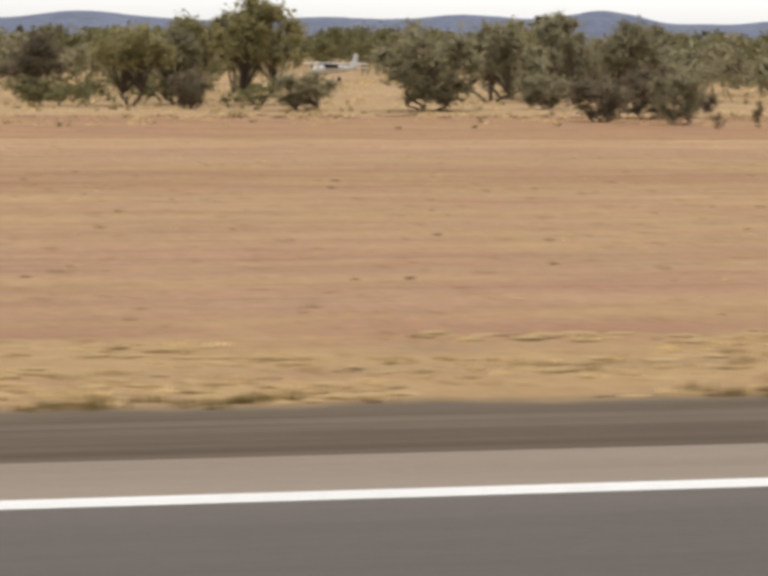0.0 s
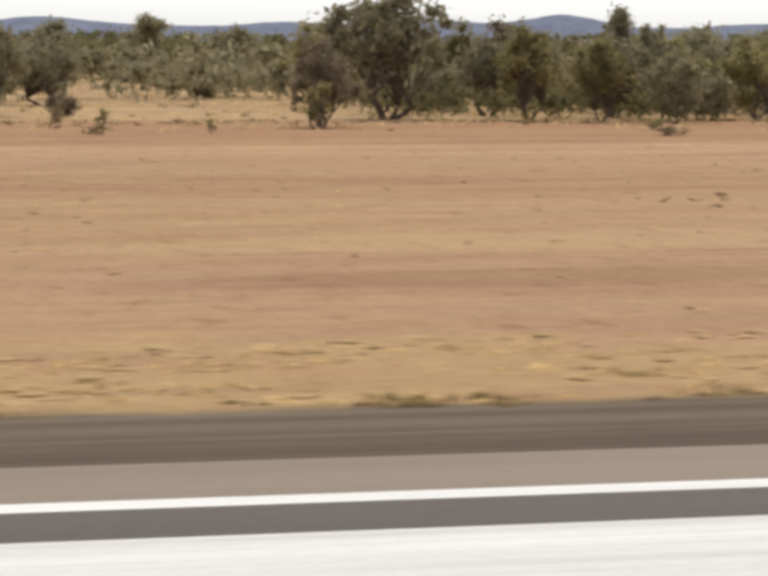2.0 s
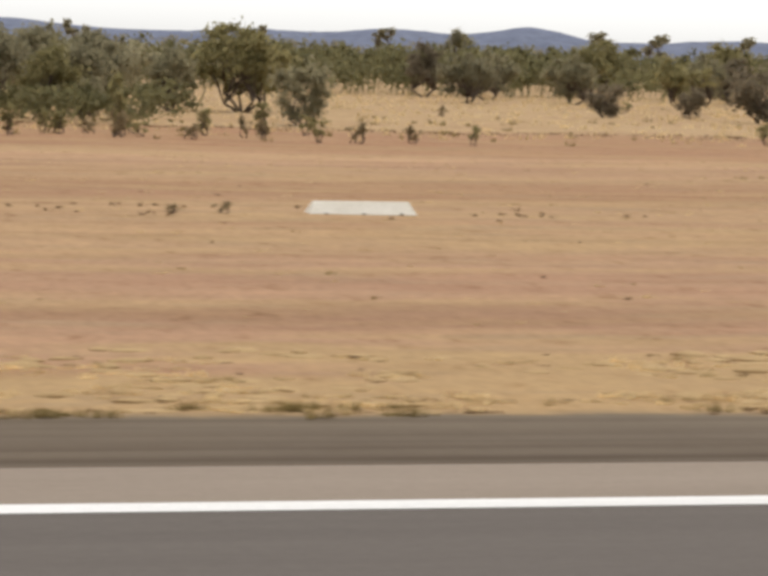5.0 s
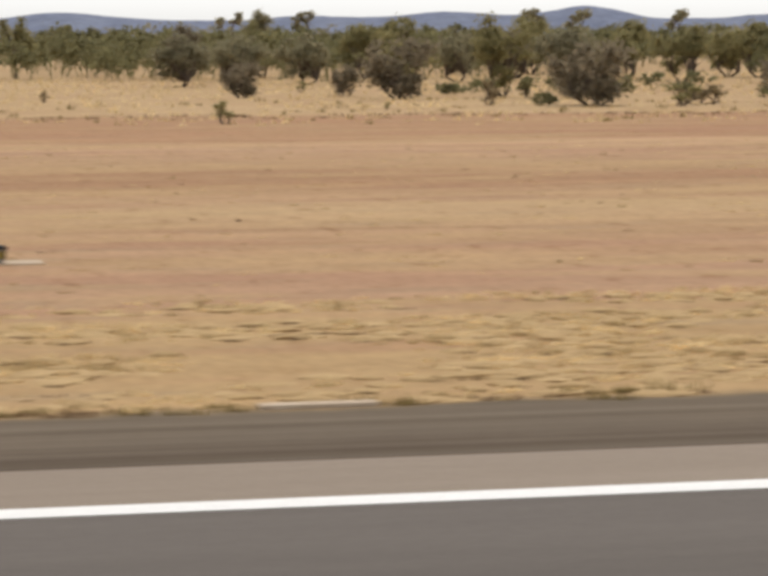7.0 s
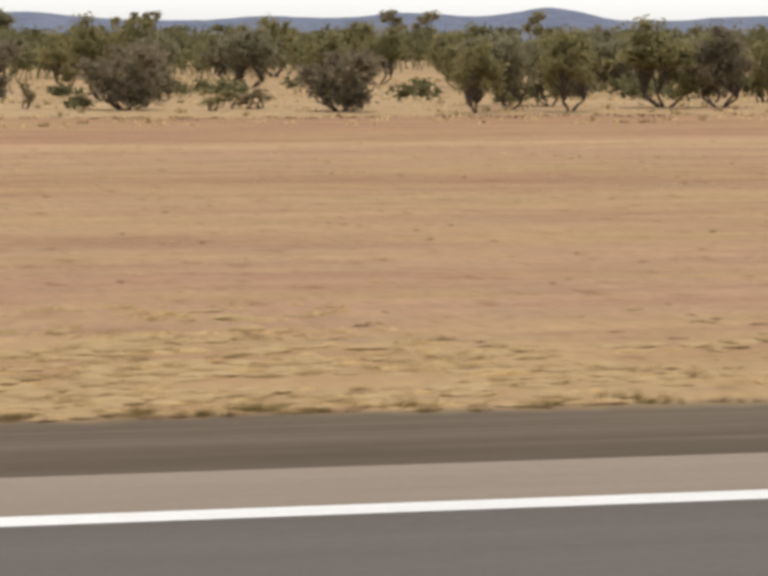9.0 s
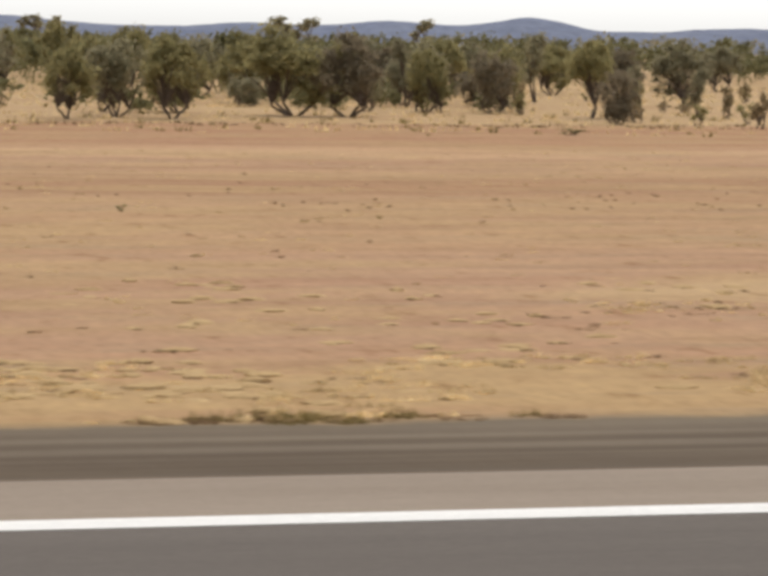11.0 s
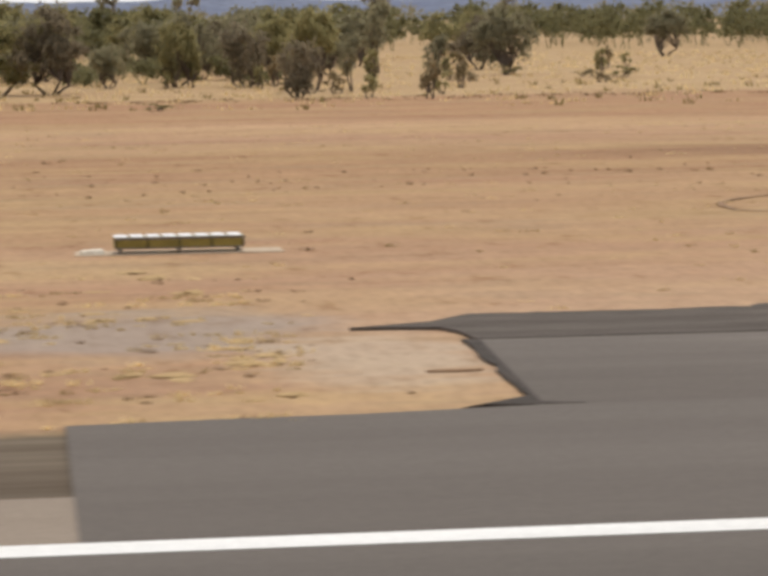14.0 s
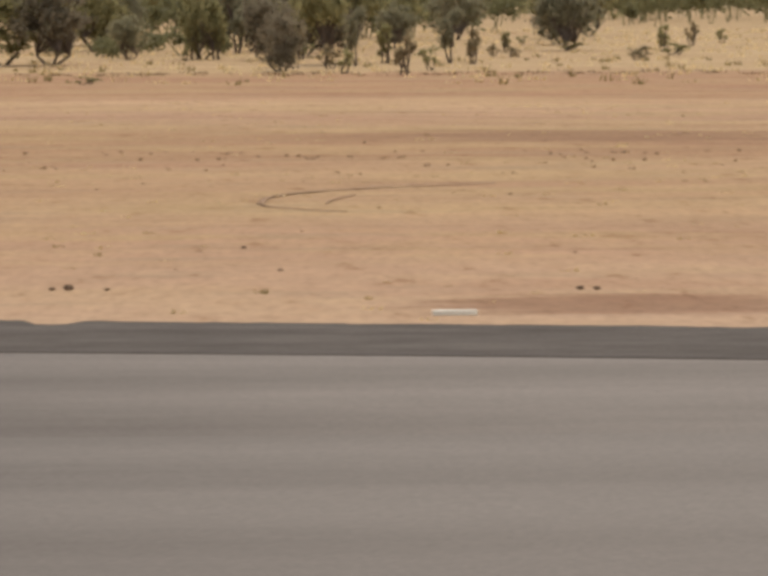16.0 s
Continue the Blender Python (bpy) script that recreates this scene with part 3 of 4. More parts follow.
stand("broad", ((190.5, 241, 5.0, 5.0), (194.4, 227, 5.2, 5.0), (198, 235, 5.4, 4.6), (188.6, 235, 4.6, 5.0), (215.4, 238, 4.6, 4.8), (217.3, 266, 4.8, 5.6), (222.5, 283, 5.0, 5.0), (177, 236, 5.0, 5.0), (140, 208, 6.2, 5.2), (165, 300, 6.0, 5.5), (150, 310, 6.0, 5.0), (180, 305, 6.4, 6.0), (190, 290, 6.0, 5.5), (158, 330, 7.0, 6.0), (140, 320, 6.5, 6.0), (128, 300, 6.0, 5.0), (198, 270, 5.6, 5.0), (175, 330, 7.0, 6.0)))
stand("broad", ((40, 196, 6.0, 5.4), (50, 198, 6.2, 5.2), (56, 205, 6.4, 5.4), (65, 199, 6.2, 5.0), (44, 209, 6.0, 5.4), (75, 212, 6.2, 5.4), (45.8, 262, 6.2, 5.4), (-10, 205, 6.2, 5.6), (12, 200, 5.8, 5.4), (17, 214, 6.0, 5.4)))
stand("tall", ((16, 192, 5.0, 2.8), (38.3, 272, 7.4, 5.8), (59.3, 183, 7.3, 3.4), (95, 225, 5.4, 2.8), (203, 180, 3.4, 2.2), (180, 236, 4.2, 2.8), (197, 176, 3.6, 1.9), (189, 208, 5.2, 2.8), (206, 232, 6.0, 3.4), (112, 330, 7.2, 4.0), (143, 345, 8.0, 4.4), (-2, 230, 6.8, 3.6)))
stand("gum", ((233.5, 950, 13.6, 9.5), (257, 630, 11.2, 7.8), (252, 578, 10.4, 7.2), (120, 540, 9.8, 5.4), (196, 600, 10.5, 6.5), (285, 610, 10.8, 6.5)))
stand("dark", ((-7, 177, 2.6, 4.1), (1, 175, 5.4, 6.8), (10, 158, 3.2, 3.2), (36.8, 229, 2.5, 3.7), (46, 186, 3.2, 4.1), (53, 157, 4.2, 3.2), (86.4, 170, 4.0, 3.7), (120, 211, 2.7, 3.1), (129, 216, 2.5, 2.3), (196, 212, 3.1, 4.2), (5.2, 152, 2.6, 3.6), (8.1, 147, 3.0, 2.8), (-14, 180, 2.5, 2.6)))
stand("dark", ((10, 179, 2.3, 3.5), (57, 162, 3.0, 3.2), (74, 178, 2.8, 2.6), (143, 200, 2.4, 2.8), (192.5, 165, 3.3, 2.6), (191.6, 191, 4.4, 3.2), (176, 205, 2.4, 3.0), (18, 170, 1.5, 2.0)))
stand("brown", ((131, 205, 4.6, 5.4), (138, 177, 4.2, 5.2), (151, 172, 3.8, 5.0)))
stand("low", ((8, 140, 0.9, 1.0), (18, 153, 1.0, 1.1), (16, 140, 0.5, 1.6), (22, 140, 0.8, 0.8), (15, 149, 1.5, 1.1), (47, 143, 0.7, 1.9), (45, 135, 0.5, 2.5), (82, 148, 1.2, 1.1), (86, 140, 1.0, 1.0), (89, 139, 1.1, 0.9), (104, 202, 0.9, 0.9), (109, 148, 1.3, 1.6), (123, 172, 0.6, 0.6), (146, 178, 1.3, 4.0), (143, 173, 1.5, 2.8), (196, 160, 1.4, 1.3), (230, 245, 1.3, 1.3)))
stand("low", ((186, 189, 1.1, 0.8), (201, 165, 1.4, 1.3), (216, 189, 0.7, 2.0), (212, 237, 0.8, 1.0), (218, 205, 0.6, 1.8), (37, 77, 0.25, 0.5), (40.8, 77, 0.28, 0.45), (50.6, 75.5, 0.3, 0.4), (62.8, 75.6, 0.3, 0.6), (64.3, 75.9, 0.36, 0.55), (150.6, 75.6, 0.22, 0.35), (128, 230, 1.0, 1.2), (157, 196, 1.2, 1.6), (168, 195, 1.0, 1.4), (180, 200, 0.9, 1.3), (207, 200, 0.9, 1.2)))
stand("low", ((213.6, 213, 0.8, 2.0), (208.4, 199, 0.7, 1.6), (219.8, 201, 0.9, 2.2), (225.8, 234, 2.0, 1.4), (195.3, 170, 1.4, 1.7), (183, 143, 0.4, 1.6)))
stand("thin", ((206.6, 254, 1.6, 0.9), (193.6, 192, 2.4, 1.1), (188, 193, 2.6, 1.2), (204.2, 178, 2.4, 1.2), (198.9, 181, 2.6, 1.1), (186.5, 193, 2.0, 1.0)))
stand("thin", ((11, 142, 1.6, 0.6), (36, 187, 1.9, 0.9), (29, 147, 2.6, 1.6), (62, 146, 1.4, 0.8), (65, 140, 1.6, 0.8), (68, 144, 1.3, 0.8), (74, 165, 3.1, 1.0), (71, 143, 2.4, 0.8), (141, 205, 1.4, 1.0), (132, 181, 1.9, 1.3), (199.2, 158, 2.4, 1.3), (220.5, 212, 2.1, 1.0), (57, 141, 1.4, 0.7), (59.5, 143, 1.7, 0.8), (76, 146, 1.5, 0.8), (78.5, 142, 1.2, 0.7), (80, 150, 1.8, 0.9), (192, 186, 1.6, 0.8), (209, 215, 1.5, 0.8)))

# a thin line of trees across the straw plain
stand("broad", ((122.4, 262, 4.8, 5.6), (131.4, 285, 5.2, 6.0), (135.7, 270, 5.0, 5.4), (142.4, 255, 5.0, 6.2), (153.8, 280, 5.4, 5.0), (164.4, 300, 5.2, 5.6), (160.4, 262, 5.4, 6.4), (172.6, 285, 5.0, 5.4), (174.7, 270, 5.6, 6.0), (188.3, 295, 5.2, 5.4)))
# a loose row of knee-high shrubs before the woodland edge
row = random.Random(17)
stand("low", [(row.uniform(57, 84), row.uniform(137, 146), row.uniform(0.7, 1.5), row.uniform(0.7, 1.4)) for _ in range(15)])


def far_woods(seed, count, y0, y1, x0, x1, height, material, label, density=150):
    """Scrub too far off to count, as one mesh of small sprays and stems."""
    rng = np.random.default_rng(seed)
    vs, fs, at = [], [], 0
    for _ in range(count):
        y = y0 + (y1 - y0) * rng.random() ** 0.8
        x = x0 + (x1 - x0) * rng.random() + (y - y0) * 0.22
        if abs(x - (0.176 * y - 33)) < 8 and y < 340:
            continue
        hgt, wid = height * rng.uniform(0.55, 1.15), min(rng.uniform(3.5, 7.5), height * 1.5)
        n = 9
        cent = np.stack([rng.normal(size=n) * wid * 0.22, rng.normal(size=n) * wid * 0.22, hgt * rng.uniform(0.3, 0.82, n)], 1) + (x, y, 0)
        size = np.full((n, 3), wid * 0.27) * (1, 1, 0.62)
        v, f = leaf_cards(rng, cent, size, density, 0.37 if height > 3 else 0.2)
        v[:, 2] = np.maximum(v[:, 2], 0.05)
        vs.append(v)
        fs.append(f + at)
        at += len(v)
        for s in range(2):
            b, t = rng.normal(size=2) * 0.4, rng.normal(size=2) * 0.9
            sv = np.array([(x + b[0] - 0.06, y + b[1], -0.2), (x + b[0] + 0.06, y + b[1], -0.2), (x + t[0] + 0.05, y + t[1], hgt * 0.6), (x + t[0] - 0.05, y + t[1], hgt * 0.6)])
            vs.append(sv)
            fs.append(np.arange(4).reshape(1, 4) + at)
            at += 4
    ob = from_arrays("woodland", np.concatenate(vs), np.concatenate(fs), material)
    return tagged(ob, label, "woodland", kind="stuff")


far_woods(71, 150, 255, 345, -75, 75, 5.8, M_WOOD, "distant olive scrub woodland on the plain", 240)
far_woods(72, 620, 350, 480, -80, 320, 6.8, M_WOOD, "distant olive scrub woodland across the open plain", 250)
far_woods(73, 720, 480, 800, -140, 500, 8.2, M_GREEN, "far grey-green woodland below the hills", 130)
far_woods(74, 60, 200, 250, 12, 85, 5.2, M_GREEN, "grey-green scrub between the nearer trees", 320)
far_woods(77, 72, 160, 205, 33, 76, 2.4, M_WOOD, "olive understorey scrub below the trees", 300)
far_woods(78, 22, 172, 212, -34, -4, 2.2, M_WOOD, "olive understorey scrub below the first trees", 300)
far_woods(79, 20, 186, 240, 172, 192, 2.0, M_WOOD, "olive understorey scrub near the taxiway", 280)
far_woods(80, 26, 176, 230, 128, 170, 1.6, M_WOOD, "low olive scrub on the straw plain", 220)
far_woods(69, 95, 285, 365, 80, 178, 6.2, M_WOOD, "dark olive scrub beyond the straw plain", 240)
far_woods(76, 30, 240, 320, 176, 200, 5.6, M_WOOD, "olive scrub behind the trees by the taxiway", 260)
far_woods(75, 22, 205, 250, -60, -12, 5.2, M_GREEN, "grey-green scrub behind the first trees", 320)


# ---- grass and clods ----
def tufts(name, seed, count, place, hgt, blades, wide, material, label, along=1.0):
    rng = np.random.default_rng(seed)
    vs = np.empty((count * blades * 3, 3))
    k = 0
    for _ in range(count):
        x, y = place(rng)
        z, s = lie(x, y) - 0.01, hgt * rng.uniform(0.5, 1.4)
        for _ in range(blades):
            a = rng.uniform(0, 2 * math.pi)
            bx, by = x + rng.normal() * s * 0.35 * along, y + rng.normal() * s * 0.35
            vs[k:k + 3] = ((bx - math.sin(a) * wide, by + math.cos(a) * wide, z), (bx + math.sin(a) * wide, by - math.cos(a) * wide, z),
                           (bx + math.cos(a) * s * 0.6, by + math.sin(a) * s * 0.6, z + s * rng.uniform(0.5, 1.0)))
            k += 3
    ob = from_arrays(name, vs, np.arange(len(vs)).reshape(-1, 3), material)
    return tagged(ob, label, "grass", kind="stuff")


def clump_spot(x0, x1, y0, y1, power=1.0, stop=None):
    def spot(rng):
        while True:
            x, y = rng.uniform(x0, x1), y0 + (y1 - y0) * rng.random() ** power
            if noise.noise((x * 0.22, y * 0.5, 2.0)) + 0.25 > rng.random() * 0.7 and not (stop and x > stop):
                return x, y
    return spot


def tussocks(seed, count, place, label, size=1.0):
    """Low matted mounds of straw, longer along the strip, as one mesh. Returns their near feet, where shade would fall.
    """
    rng = np.random.default_rng(seed)
    vs, fs, spots = [], [], []
    for k in range(count):
        x, y = place(rng)
        z, at = lie(x, y) - 0.01, len(vs)
        a, b, h = size * rng.uniform(0.14, 0.42), size * rng.uniform(0.13, 0.34), size * rng.uniform(0.025, 0.085)
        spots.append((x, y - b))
        for ring, lift in ((1.0, 0.0), (0.86, 0.62), (0.45, 0.95)):
            for i in range(8):
                t = 2 * math.pi * i / 8
                w = ring * rng.uniform(0.78, 1.2)
                vs.append((x + a * w * math.cos(t), y + b * w * math.sin(t), z + h * lift * rng.uniform(0.75, 1.2)))
        vs.append((x, y, z + h))
        for r in (0, 8):
            fs += [(at + r + i, at + r + (i + 1) % 8, at + r + 8 + (i + 1) % 8, at + r + 8 + i) for i in range(8)]
        fs += [(at + 16 + i, at + 16 + (i + 1) % 8, at + 24) for i in range(8)]
    tagged(from_arrays("grass", vs, fs, M_TUSSOCK), label, "grass", kind="stuff")
    return spots


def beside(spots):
    """Places at the near foot of the mounds, where their shade would lie."""
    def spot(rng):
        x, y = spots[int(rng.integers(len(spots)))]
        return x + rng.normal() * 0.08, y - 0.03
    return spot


thick = tussocks(101, 1250, clump_spot(76, 124, 34.1, 47.0, 1.05), "matted mounds of pale straw grass beside the runway")
thick += tussocks(107, 300, clump_spot(122, 148, 34.0, 41.0, 1.2), "low pale straw mounds thinning out along the runway", 0.9)
thin = tussocks(102, 1000, clump_spot(-55, 76, 34.0, 41.5, 1.15), "low matted straw mounds along the gravel edge", 0.85)
sparse = tussocks(103, 200, clump_spot(146, 180, 34.2, 54.0), "sparse low straw mounds on red-brown soil", 0.8)
# dark stems along the near side of the mounds imitate their shade
tufts("grass", 104, 520, beside(thick), 0.05, 18, 0.024, M_DEAD_AND_SHADE, "dead brown stems standing in for shade at the foot of straw mounds", 4.0)
tufts("grass", 105, 260, beside(thin), 0.045, 16, 0.024, M_DEAD_AND_SHADE, "dead brown stems standing in for shade below low straw mounds", 4.0)
tufts("grass", 106, 130, beside(sparse), 0.05, 10, 0.022, M_DEAD_AND_SHADE, "dead brown stems standing in for shade below sparse straw mounds", 2.0)
tufts("grass", 81, 3600, clump_spot(-55, 163, 34.0, 40.5, 1.2), 0.085, 12, 0.03, M_STRAW, "clumps of dry straw-yellow grass along the runway", 3.2)
tufts("grass", 88, 900, clump_spot(155, 180, 34.0, 50.0, 1.2), 0.085, 10, 0.026, M_STRAW, "thin patches of dry straw grass on sandy soil", 2.5)
tufts("grass", 108, 380, clump_spot(-55, 172, 33.75, 34.35), 0.075, 18, 0.024, M_DEAD_AND_SHADE, "dead brown matted grass along the gravel edge", 5.0)
tufts("grass", 82, 430, clump_spot(-55, 172, 33.6, 34.5), 0.15, 20, 0.026, M_OLIVE, "olive-green grass tufts at the gravel edge", 3.0)
tufts("grass", 83, 2000, clump_spot(78, 126, 38.0, 48.0, 1.1), 0.09, 11, 0.03, M_STRAW, "thick dry straw-yellow grass beside the runway", 3.0)
# dead clumps scattered as dark dashes, partly imitating shade under straw humps
tufts("grass", 89, 260, clump_spot(-55, 160, 34.2, 41.0), 0.055, 16, 0.024, M_DEAD_AND_SHADE, "dead brown grass clumps and shade dashes among the straw", 5.0)
tufts("grass", 94, 200, clump_spot(80, 150, 35, 45), 0.055, 14, 0.022, M_DEAD_AND_SHADE, "dead brown grass clumps and shade dashes in the thick straw", 4.5)
tufts("grass", 95, 240, clump_spot(154, 181, 34.2, 52), 0.06, 10, 0.02, M_DEAD_AND_SHADE, "dead brown tufts on sandy soil near the taxiway", 2.2)
tufts("grass", 93, 180, clump_spot(155, 218, 76, 86), 0.085, 9, 0.02, M_DEAD_AND_SHADE, "a thin line of dead brown tufts on sandy soil")
tufts("grass", 90, 190, clump_spot(-50, 240, 44, 100, 0.9), 0.085, 9, 0.018, M_DEAD_AND_SHADE, "scattered dead brown tufts on bare soil", 1.6)
tufts("grass", 92, 90, clump_spot(24, 78, 74, 80), 0.13, 10, 0.022, M_DEAD_AND_SHADE, "a thin line of dead brown tufts on bare soil")
tufts("grass", 84, 3000, clump_spot(-40, 240, 44, 120, 0.9), 0.075, 8, 0.022, M_STRAW, "scattered thin straw grass on bare soil", 3.0)
tufts("grass", 85, 160, clump_spot(-40, 240, 44, 110, 0.9), 0.10, 9, 0.022, M_OLIVE, "scattered dull olive weeds on bare soil", 1.6)
tufts("grass", 109, 800, clump_spot(-40, 260, 156, 163), 0.15, 10, 0.04, M_DEAD_AND_SHADE, "dull brown grass along the edge of the graded strip", 4.0)
tufts("grass", 86, 6500, clump_spot(-40, 300, 142, 330, 0.9), 0.34, 7, 0.05, M_STRAW, "knee-high dry straw grass under the trees", 2.0)
tufts("grass", 87, 380, clump_spot(-40, 260, 138, 200, 0.8), 0.40, 9, 0.05, M_OLIVE, "dull olive grass clumps near the trees")


def clods(seed, count):
    rng = np.random.default_rng(seed)
    vs, fs = [], []
    for k in range(count):
        x, y = rng.uniform(-45, 240), 34.5 + 85 * rng.random() ** 1.3
        if x > 174 and y < 47:
            y += 14
        s = rng.uniform(0.012, 0.045)
        z = lie(x, y)
        q = rng.uniform(0.7, 1.4, 5) * s
        at = 5 * k
        vs += [(x - q[0] * 1.5, y, z), (x, y - q[1], z), (x + q[2] * 1.5, y, z), (x, y + q[3], z), (x, y, z + q[4])]
        fs += [(at, at + 1, at + 4), (at + 1, at + 2, at + 4), (at + 2, at + 3, at + 4), (at + 3, at, at + 4)]
    return tagged(from_arrays("clods", vs, fs, M_CLOD), "small dark soil clods and stones on the strip", "stones", kind="stuff")


clods(91, 160)


def stone(seed, size):
    rng = np.random.default_rng(seed)
    bm = bmesh.new()
    bmesh.ops.create_icosphere(bm, subdivisions=2, radius=size)
    for v in bm.verts:
        v.co *= 0.8 + 0.4 * rng.random()
        v.co.z *= 0.6
    return tagged(part("stone", bm, M_CLOD), "small dark stone lying on bare sandy soil", "stone", "dark stones")


for k, (sx, sy, sz) in enumerate(((189.75, 49.0, 0.05), (190.0, 49.05, 0.08), (190.6, 48.9, 0.04), (197.85, 48.8, 0.06), (198.1, 48.75, 0.06), (-30.8, 51.2, 0.07), (-31.9, 51.1, 0.06), (97.0, 68.0, 0.06))):
    stone(300 + k, sz).location = (sx, sy, lie(sx, sy) + sz * 0.35)


# ---- visual approach light units ----
def light_unit(length, leg, label, panels=6, hooded=True, tall=0.20):
    u = top("approach_light_unit", label, "airfield light", group="approach light units")
    hx_, dp, z0 = length / 2, 0.30, leg
    z1 = leg + tall
    part("housing", box(bmesh.new(), -hx_, hx_, -dp, dp, z0, z1, 0.015), M_YELLOW, u, "faded yellow sheet-metal housing")
    # dark strip added to imitate the shade of the lid overhang
    part("lid_shade", box(bmesh.new(), -hx_ - 0.01, hx_ + 0.01, -dp - 0.012, -dp + 0.02, z1 - 0.045, z1 + 0.003), M_STEEL, u, "dark strip standing in for shade under the lid")
    cut = hx_ * 0.32 if hooded else hx_
    gap = 0.012 if hooded else 0.03
    step = (cut + hx_) / panels
    for k in range(panels):
        a = -hx_ - 0.03 + k * step
        part("lid_panel", box(bmesh.new(), a + gap, a + step - gap, -dp - 0.05, dp + 0.05, z1 + 0.004, z1 + 0.022, 0.008), M_WHITE, u, "white lid panel")
    if hooded:
        part("hood", box(bmesh.new(), cut - 0.02, hx_ + 0.03, -dp - 0.04, dp + 0.04, z1 + 0.004, z1 + 0.04, 0.01), M_BLACK, u, "black lens hood")
    part("sill", box(bmesh.new(), -hx_ + 0.01, hx_ - 0.01, -dp - 0.02, -dp + 0.03, z0 - 0.012, z0 + 0.012), M_STEEL, u, "dark lower rail")
    for k in range(5):
        b = -hx_ + 0.03 + k * (length - 0.06) / 4
        part("strap", box(bmesh.new(), b - 0.022, b + 0.022, -dp - 0.008, -dp + 0.01, z0 + 0.002, z1 - 0.05, 0.003), M_BRACE, u, "dark upright strap")
    for sx in (-1, 0, 1):
        for sy in (-1, 1):
            part("leg", box(bmesh.new(), sx * (hx_ - 0.12) - 0.03, sx * (hx_ - 0.12) + 0.03, sy * (dp - 0.08) - 0.03, sy * (dp - 0.08) + 0.03, -0.02, z0 + 0.01), M_STEEL, u)
    return u


def concrete_pad(length):
    bm = bmesh.new()
    box(bm, -length / 2, length / 2, -0.5, 0.5, -0.10, 0.012, 0.01)
    return tagged(part("concrete_pad", bm, M_CONCRETE), "pale concrete pad under an approach light unit", "concrete pad", "light pads")


def end_block():
    bm = bmesh.new()
    box(bm, -0.23, 0.23, -0.24, 0.24, -0.08, 0.09, 0.05)
    bmesh.ops.subdivide_edges(bm, edges=list(bm.edges), cuts=1, use_grid_fill=True)
    for v in bm.verts:
        v.co += 0.045 * Vector(noise.noise_vector(v.co * 7.0))
    return tagged(part("concrete_block", bm, M_LIMED), "small whitewashed block beside a light unit", "concrete block", "white blocks")


pad = concrete_pad(4.1)
blk = end_block()
UNITS = ((0.4, 57.7, 2.45, 0.08), (46.3, 45.6, 2.55, 0.07), (46.3, 51.8, 2.55, 0.08), (46.3, 63.8, 2.55, 0.17), (46.3, 69.8, 2.55, 0.24), (89.2, 57.6, 2.55, 0.08), (179.25, 57.75, 2.56, 0.10))
first_pad = True
for ux, uy, ulen, uleg in UNITS:
    hooded = ux < 150
    unit = light_unit(ulen, uleg, "long low yellow light unit with white lid and black hood" if hooded else "long low yellow light unit with a panelled white lid", 6 if hooded else 8, hooded, 0.15 if uleg > 0.1 else 0.21)
    gz = lie(ux, uy)
    unit.matrix_basis = pose(ux, uy, gz + 0.012, 0, 0, 0.4)
    pm, bmx = pose(ux, uy, gz), pose(ux - ulen / 2 - 0.42, uy - 0.12, gz)
    if first_pad:
        pad.matrix_basis, blk.matrix_basis, first_pad = pm, bmx, False
    else:
        copy_thing(pad, pm)
        copy_thing(blk, bmx)


# ---- runway edge lights ----
def edge_light():
    u = top("runway_edge_light", "white-domed runway edge light on a tan base", "runway light", group="runway edge lights")
    part("base_plate", turned(bmesh.new(), ((0.21, 0.0), (0.21, 0.02), (0.17, 0.05), (0.13, 0.06))), M_CONCRETE, u, "pale round base plate")
    part("stem", turned(bmesh.new(), ((0.10, 0.05), (0.075, 0.12), (0.06, 0.17), (0.075, 0.20)), 16), M_CAST, u, "tan cast stem")
    part("collar", turned(bmesh.new(), ((0.07, 0.195), (0.076, 0.21), (0.076, 0.235), (0.066, 0.24)), 16), M_STEEL, u)
    part("dome", turned(bmesh.new(), ((0.062, 0.238), (0.068, 0.27), (0.066, 0.31), (0.052, 0.338), (0.026, 0.350), (0.0, 0.352)), 20), M_DOME, u, "milky white glass dome")
    bm = bmesh.new()
    tube(bm, [(0.05, -0.02, 0.19), (0.14, -0.02, 0.12), (0.24, -0.02, 0.03), (0.30, -0.02, 0.01)], [0.03, 0.028, 0.025, 0.02], 8)
    part("cable_sleeve", bm, M_CAST, u, "tan cable sleeve")
    return u


lamp = edge_light()
plate = slab("light_pad", 9.95 - 0.18, 9.95 + 0.48, 28.22, 28.74, -0.05, 0.022, M_CONCRETE, "pale concrete square around an edge light", "concrete pad")
for k, lx in enumerate((9.95, 72.7, 135.45)):
    at = pose(lx, 28.5, 0.02)
    if k:
        copy_thing(lamp, at)
        copy_thing(plate, pose(lx - 9.95, 0, 0))
    else:
        lamp.matrix_basis = at


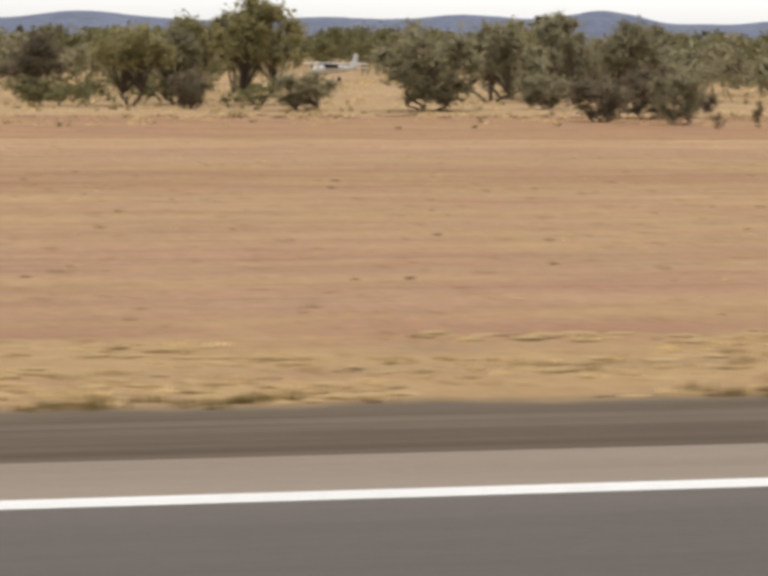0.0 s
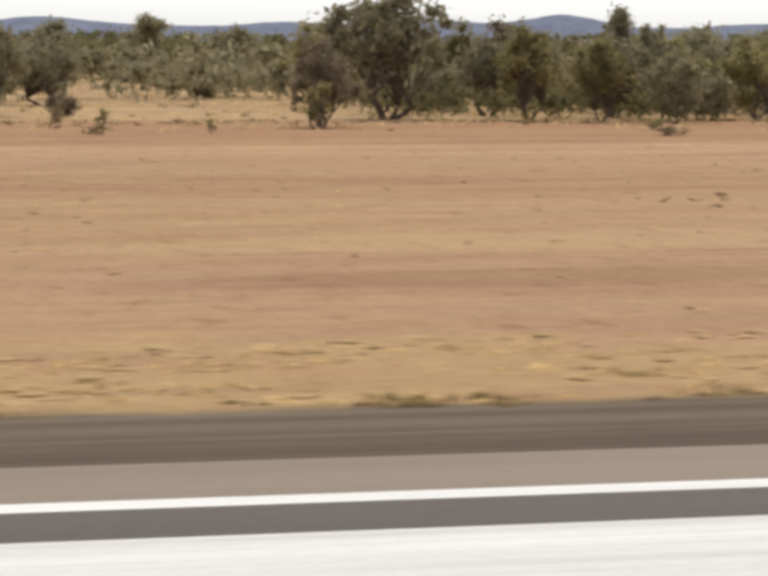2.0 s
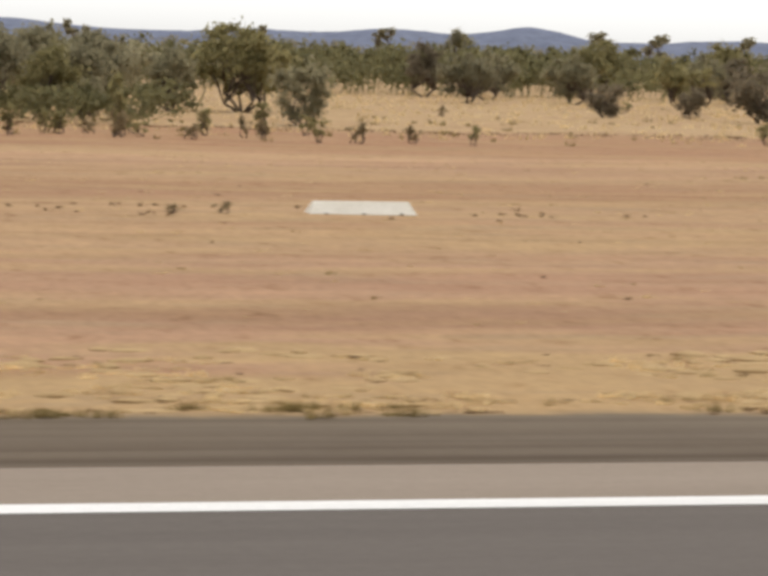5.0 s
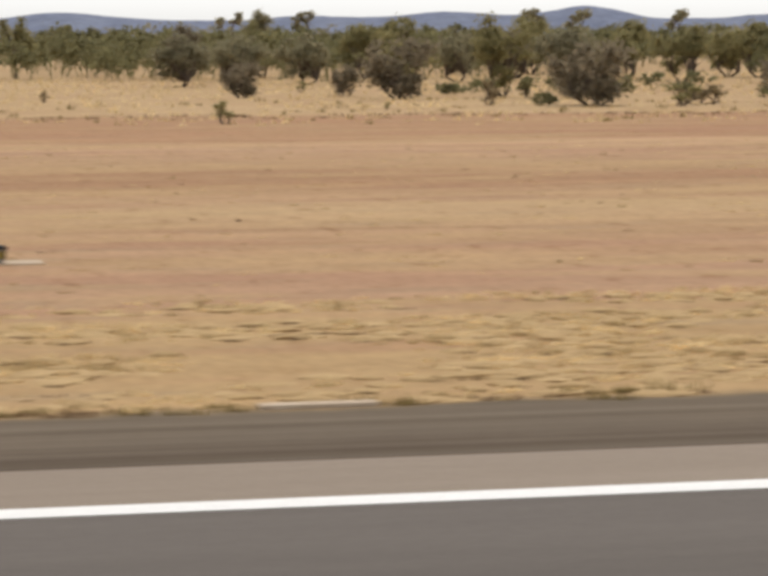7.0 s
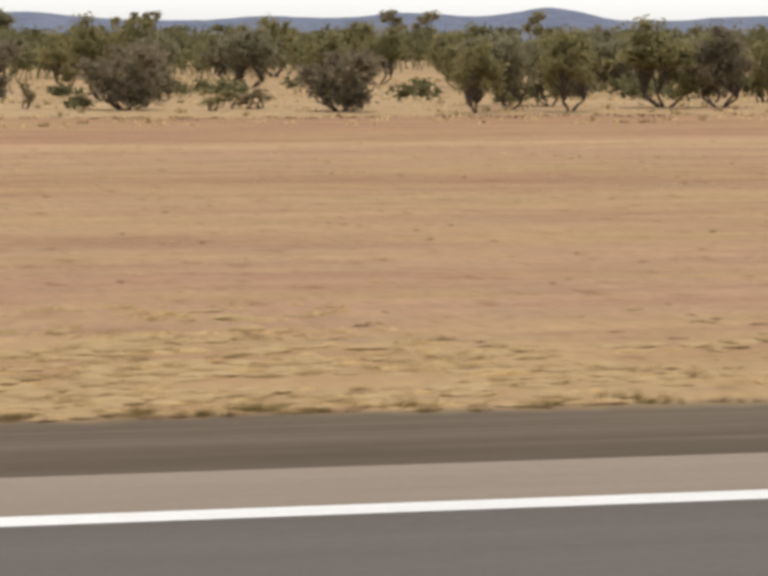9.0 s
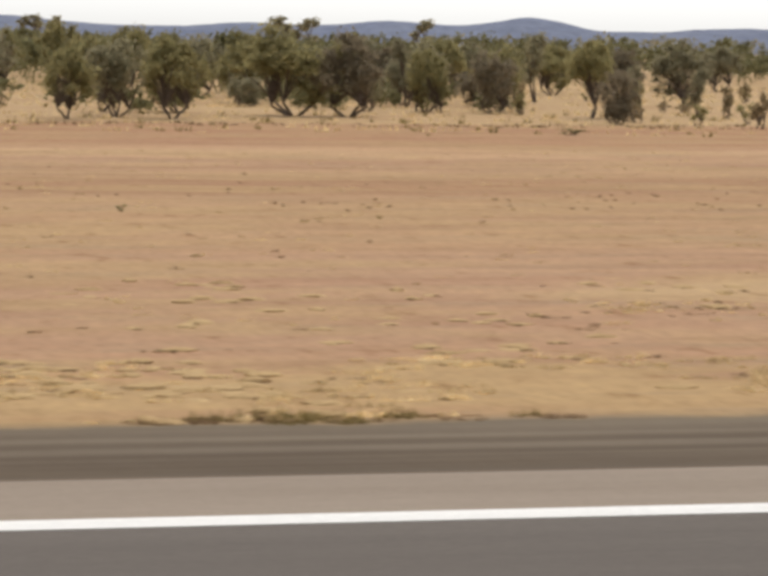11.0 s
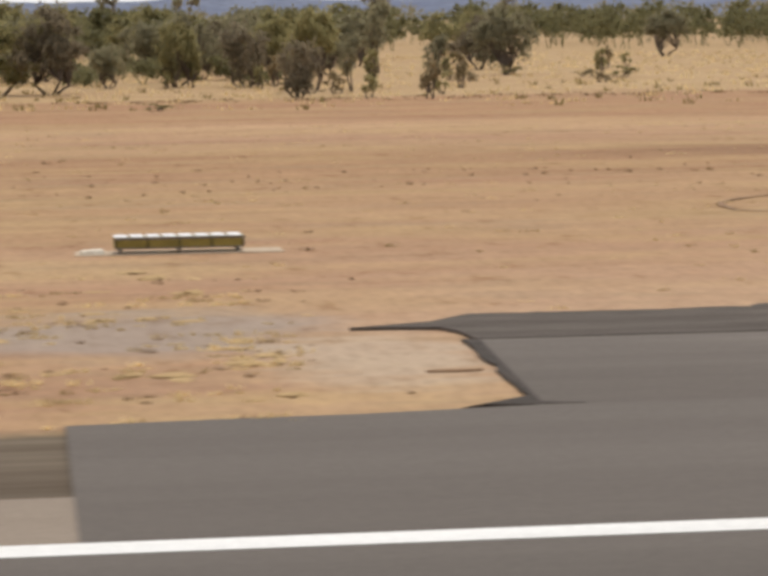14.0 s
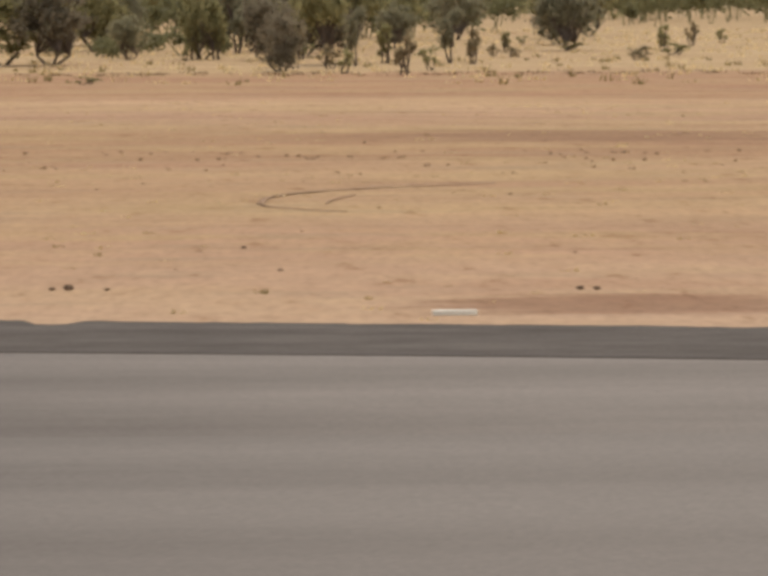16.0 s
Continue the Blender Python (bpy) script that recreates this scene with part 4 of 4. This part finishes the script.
# ---- white gable marker, slabs, board, ruts ----
def gable_marker():
    bm = bmesh.new()
    L, w, hg = 1.56, 0.45, 0.36
    low = [bm.verts.new(p) for p in ((-L, -w, 0), (L, -w, 0), (L, w, 0), (-L, w, 0))]
    high = [bm.verts.new(p) for p in ((-L + 0.16, -0.06, hg), (L - 0.16, -0.06, hg), (L - 0.16, 0.06, hg), (-L + 0.16, 0.06, hg))]
    for k in range(4):
        bm.faces.new((low[k], low[(k + 1) % 4], high[(k + 1) % 4], high[k]))
    bm.faces.new(high)
    bm.faces.new(low[::-1])
    bmesh.ops.bevel(bm, geom=list(bm.edges), offset=0.015, segments=2, affect="EDGES")
    return bm


marker = top("gable_marker", "white gable-shaped strip edge marker on bare soil", "marker", 68.4, 76.6, lie(68.4, 76.6))
part("panel", gable_marker(), M_CREAM, marker, "cream-white sheet-metal panels")
for sx in (-1.1, 0, 1.1):
    part("peg", box(bmesh.new(), sx - 0.03, sx + 0.03, -0.50, -0.44, -0.04, 0.06), M_STEEL, marker)

for sx, sl in ((87.45, 1.75), (92.6, 1.5)):
    bm = bmesh.new()
    box(bm, sx - sl / 2, sx + sl / 2, 33.85, 34.15, -0.08, 0.035, 0.012)
    tagged(part("concrete_slab", bm, M_CONCRETE), "narrow pale concrete slab at the gravel edge", "concrete slab", "edge slabs")
bm = bmesh.new()
box(bm, 195.42, 196.06, 45.5, 45.6, lie(195.5, 45.5) - 0.01, 0.05, 0.01)
tagged(part("board", bm, M_CREAM), "short white board lying on the soil", "board")


def rut(name, pts, wide):
    bm = bmesh.new()
    rows = []
    for k, (x, y) in enumerate(pts):
        a, b = Vector(pts[max(k - 1, 0)]), Vector(pts[min(k + 1, len(pts) - 1)])
        side = Vector((-(b - a).y, (b - a).x)).normalized() * wide * (0.7 + 0.6 * noise.noise((k * 0.7, wide, 1)))
        z = max(lie(x, y), -0.02) + 0.02
        rows.append([bm.verts.new((x - side.x, y - side.y, z)), bm.verts.new((x, y, z + 0.02)), bm.verts.new((x + side.x, y + side.y, z))])
    for a, b in zip(rows, rows[1:]):
        for i in (0, 1):
            bm.faces.new((a[i], a[i + 1], b[i + 1], b[i]))
    return tagged(part(name, bm, M_RUT), "dark curved tyre rut in the soil", "tyre rut", kind="structure")


rut("tyre_rut", [(192.7 + 5.5 * a ** 1.6, 66.0 + 6.4 * a ** 0.55) for a in [0.05 * k for k in range(21)]], 0.13)
rut("tyre_rut", [(192.7 + 1.8 * a ** 1.3, 66.0 - 2.4 * a ** 0.6) for a in [0.1 * k for k in range(11)]], 0.05)
rut("tyre_rut", [(194.1 + 0.7 * a, 66.0 + 2.6 * a ** 0.7) for a in [0.1 * k for k in range(11)]], 0.05)


# ---- parked light aircraft beyond the trees ----
def light_aircraft():
    u = top("light_aircraft", "small white parked light aircraft beyond the scrub", "aircraft")
    bm = bmesh.new()
    tube(bm, [(-3.6, 0, 1.15), (-3.4, 0, 1.15), (-2.6, 0, 1.2), (-1.2, 0, 1.3), (0.4, 0, 1.35), (2.2, 0, 1.35), (4.0, 0, 1.4)], [0.12, 0.32, 0.45, 0.54, 0.5, 0.3, 0.12], 14)
    part("fuselage", bm, M_WHITE, u)
    part("wing", box(bmesh.new(), -1.7, -0.2, -5.4, 5.4, 1.88, 2.02, 0.05), M_WHITE, u, "high white wing")
    part("tailplane", box(bmesh.new(), 3.2, 4.1, -1.7, 1.7, 1.42, 1.5, 0.03), M_WHITE, u)
    bm = bmesh.new()
    a = [bm.verts.new((x, y, z)) for y in (-0.05, 0.05) for x, z in ((2.9, 1.5), (4.2, 1.5), (4.4, 3.0), (3.8, 3.0))]
    for q in ((0, 1, 2, 3), (7, 6, 5, 4), (0, 4, 5, 1), (1, 5, 6, 2), (2, 6, 7, 3), (3, 7, 4, 0)):
        bm.faces.new([a[i] for i in q])
    part("fin", bm, M_WHITE, u)
    part("cabin_window", box(bmesh.new(), -1.8, 0.3, -0.62, 0.62, 1.45, 1.86, 0.08), M_PANE, u, "dark cabin windows")
    for sy in (-1, 1):
        bm = bmesh.new()
        tube(bm, [(-0.8, sy * 0.5, 1.0), (-0.8, sy * 2.6, 1.9)], [0.05, 0.05], 8)
        part("strut", bm, M_WHITE, u)
        bm = bmesh.new()
        tube(bm, [(-0.3, sy * 0.4, 0.9), (-0.3, sy * 1.2, 0.3)], [0.06, 0.05], 8)
        part("gear_leg", bm, M_WHITE, u)
    for wx, wy in ((-0.3, -1.2), (-0.3, 1.2), (-2.8, 0)):
        bm = bmesh.new()
        tube(bm, [(wx, wy - 0.09, 0.24), (wx, wy + 0.09, 0.24)], [0.24, 0.24], 16)
        part("wheel", bm, M_TYRE, u)
    return u


plane = light_aircraft()
plane.matrix_basis = pose(21.6, 300, lie(21.6, 300), 0, 0, 38)
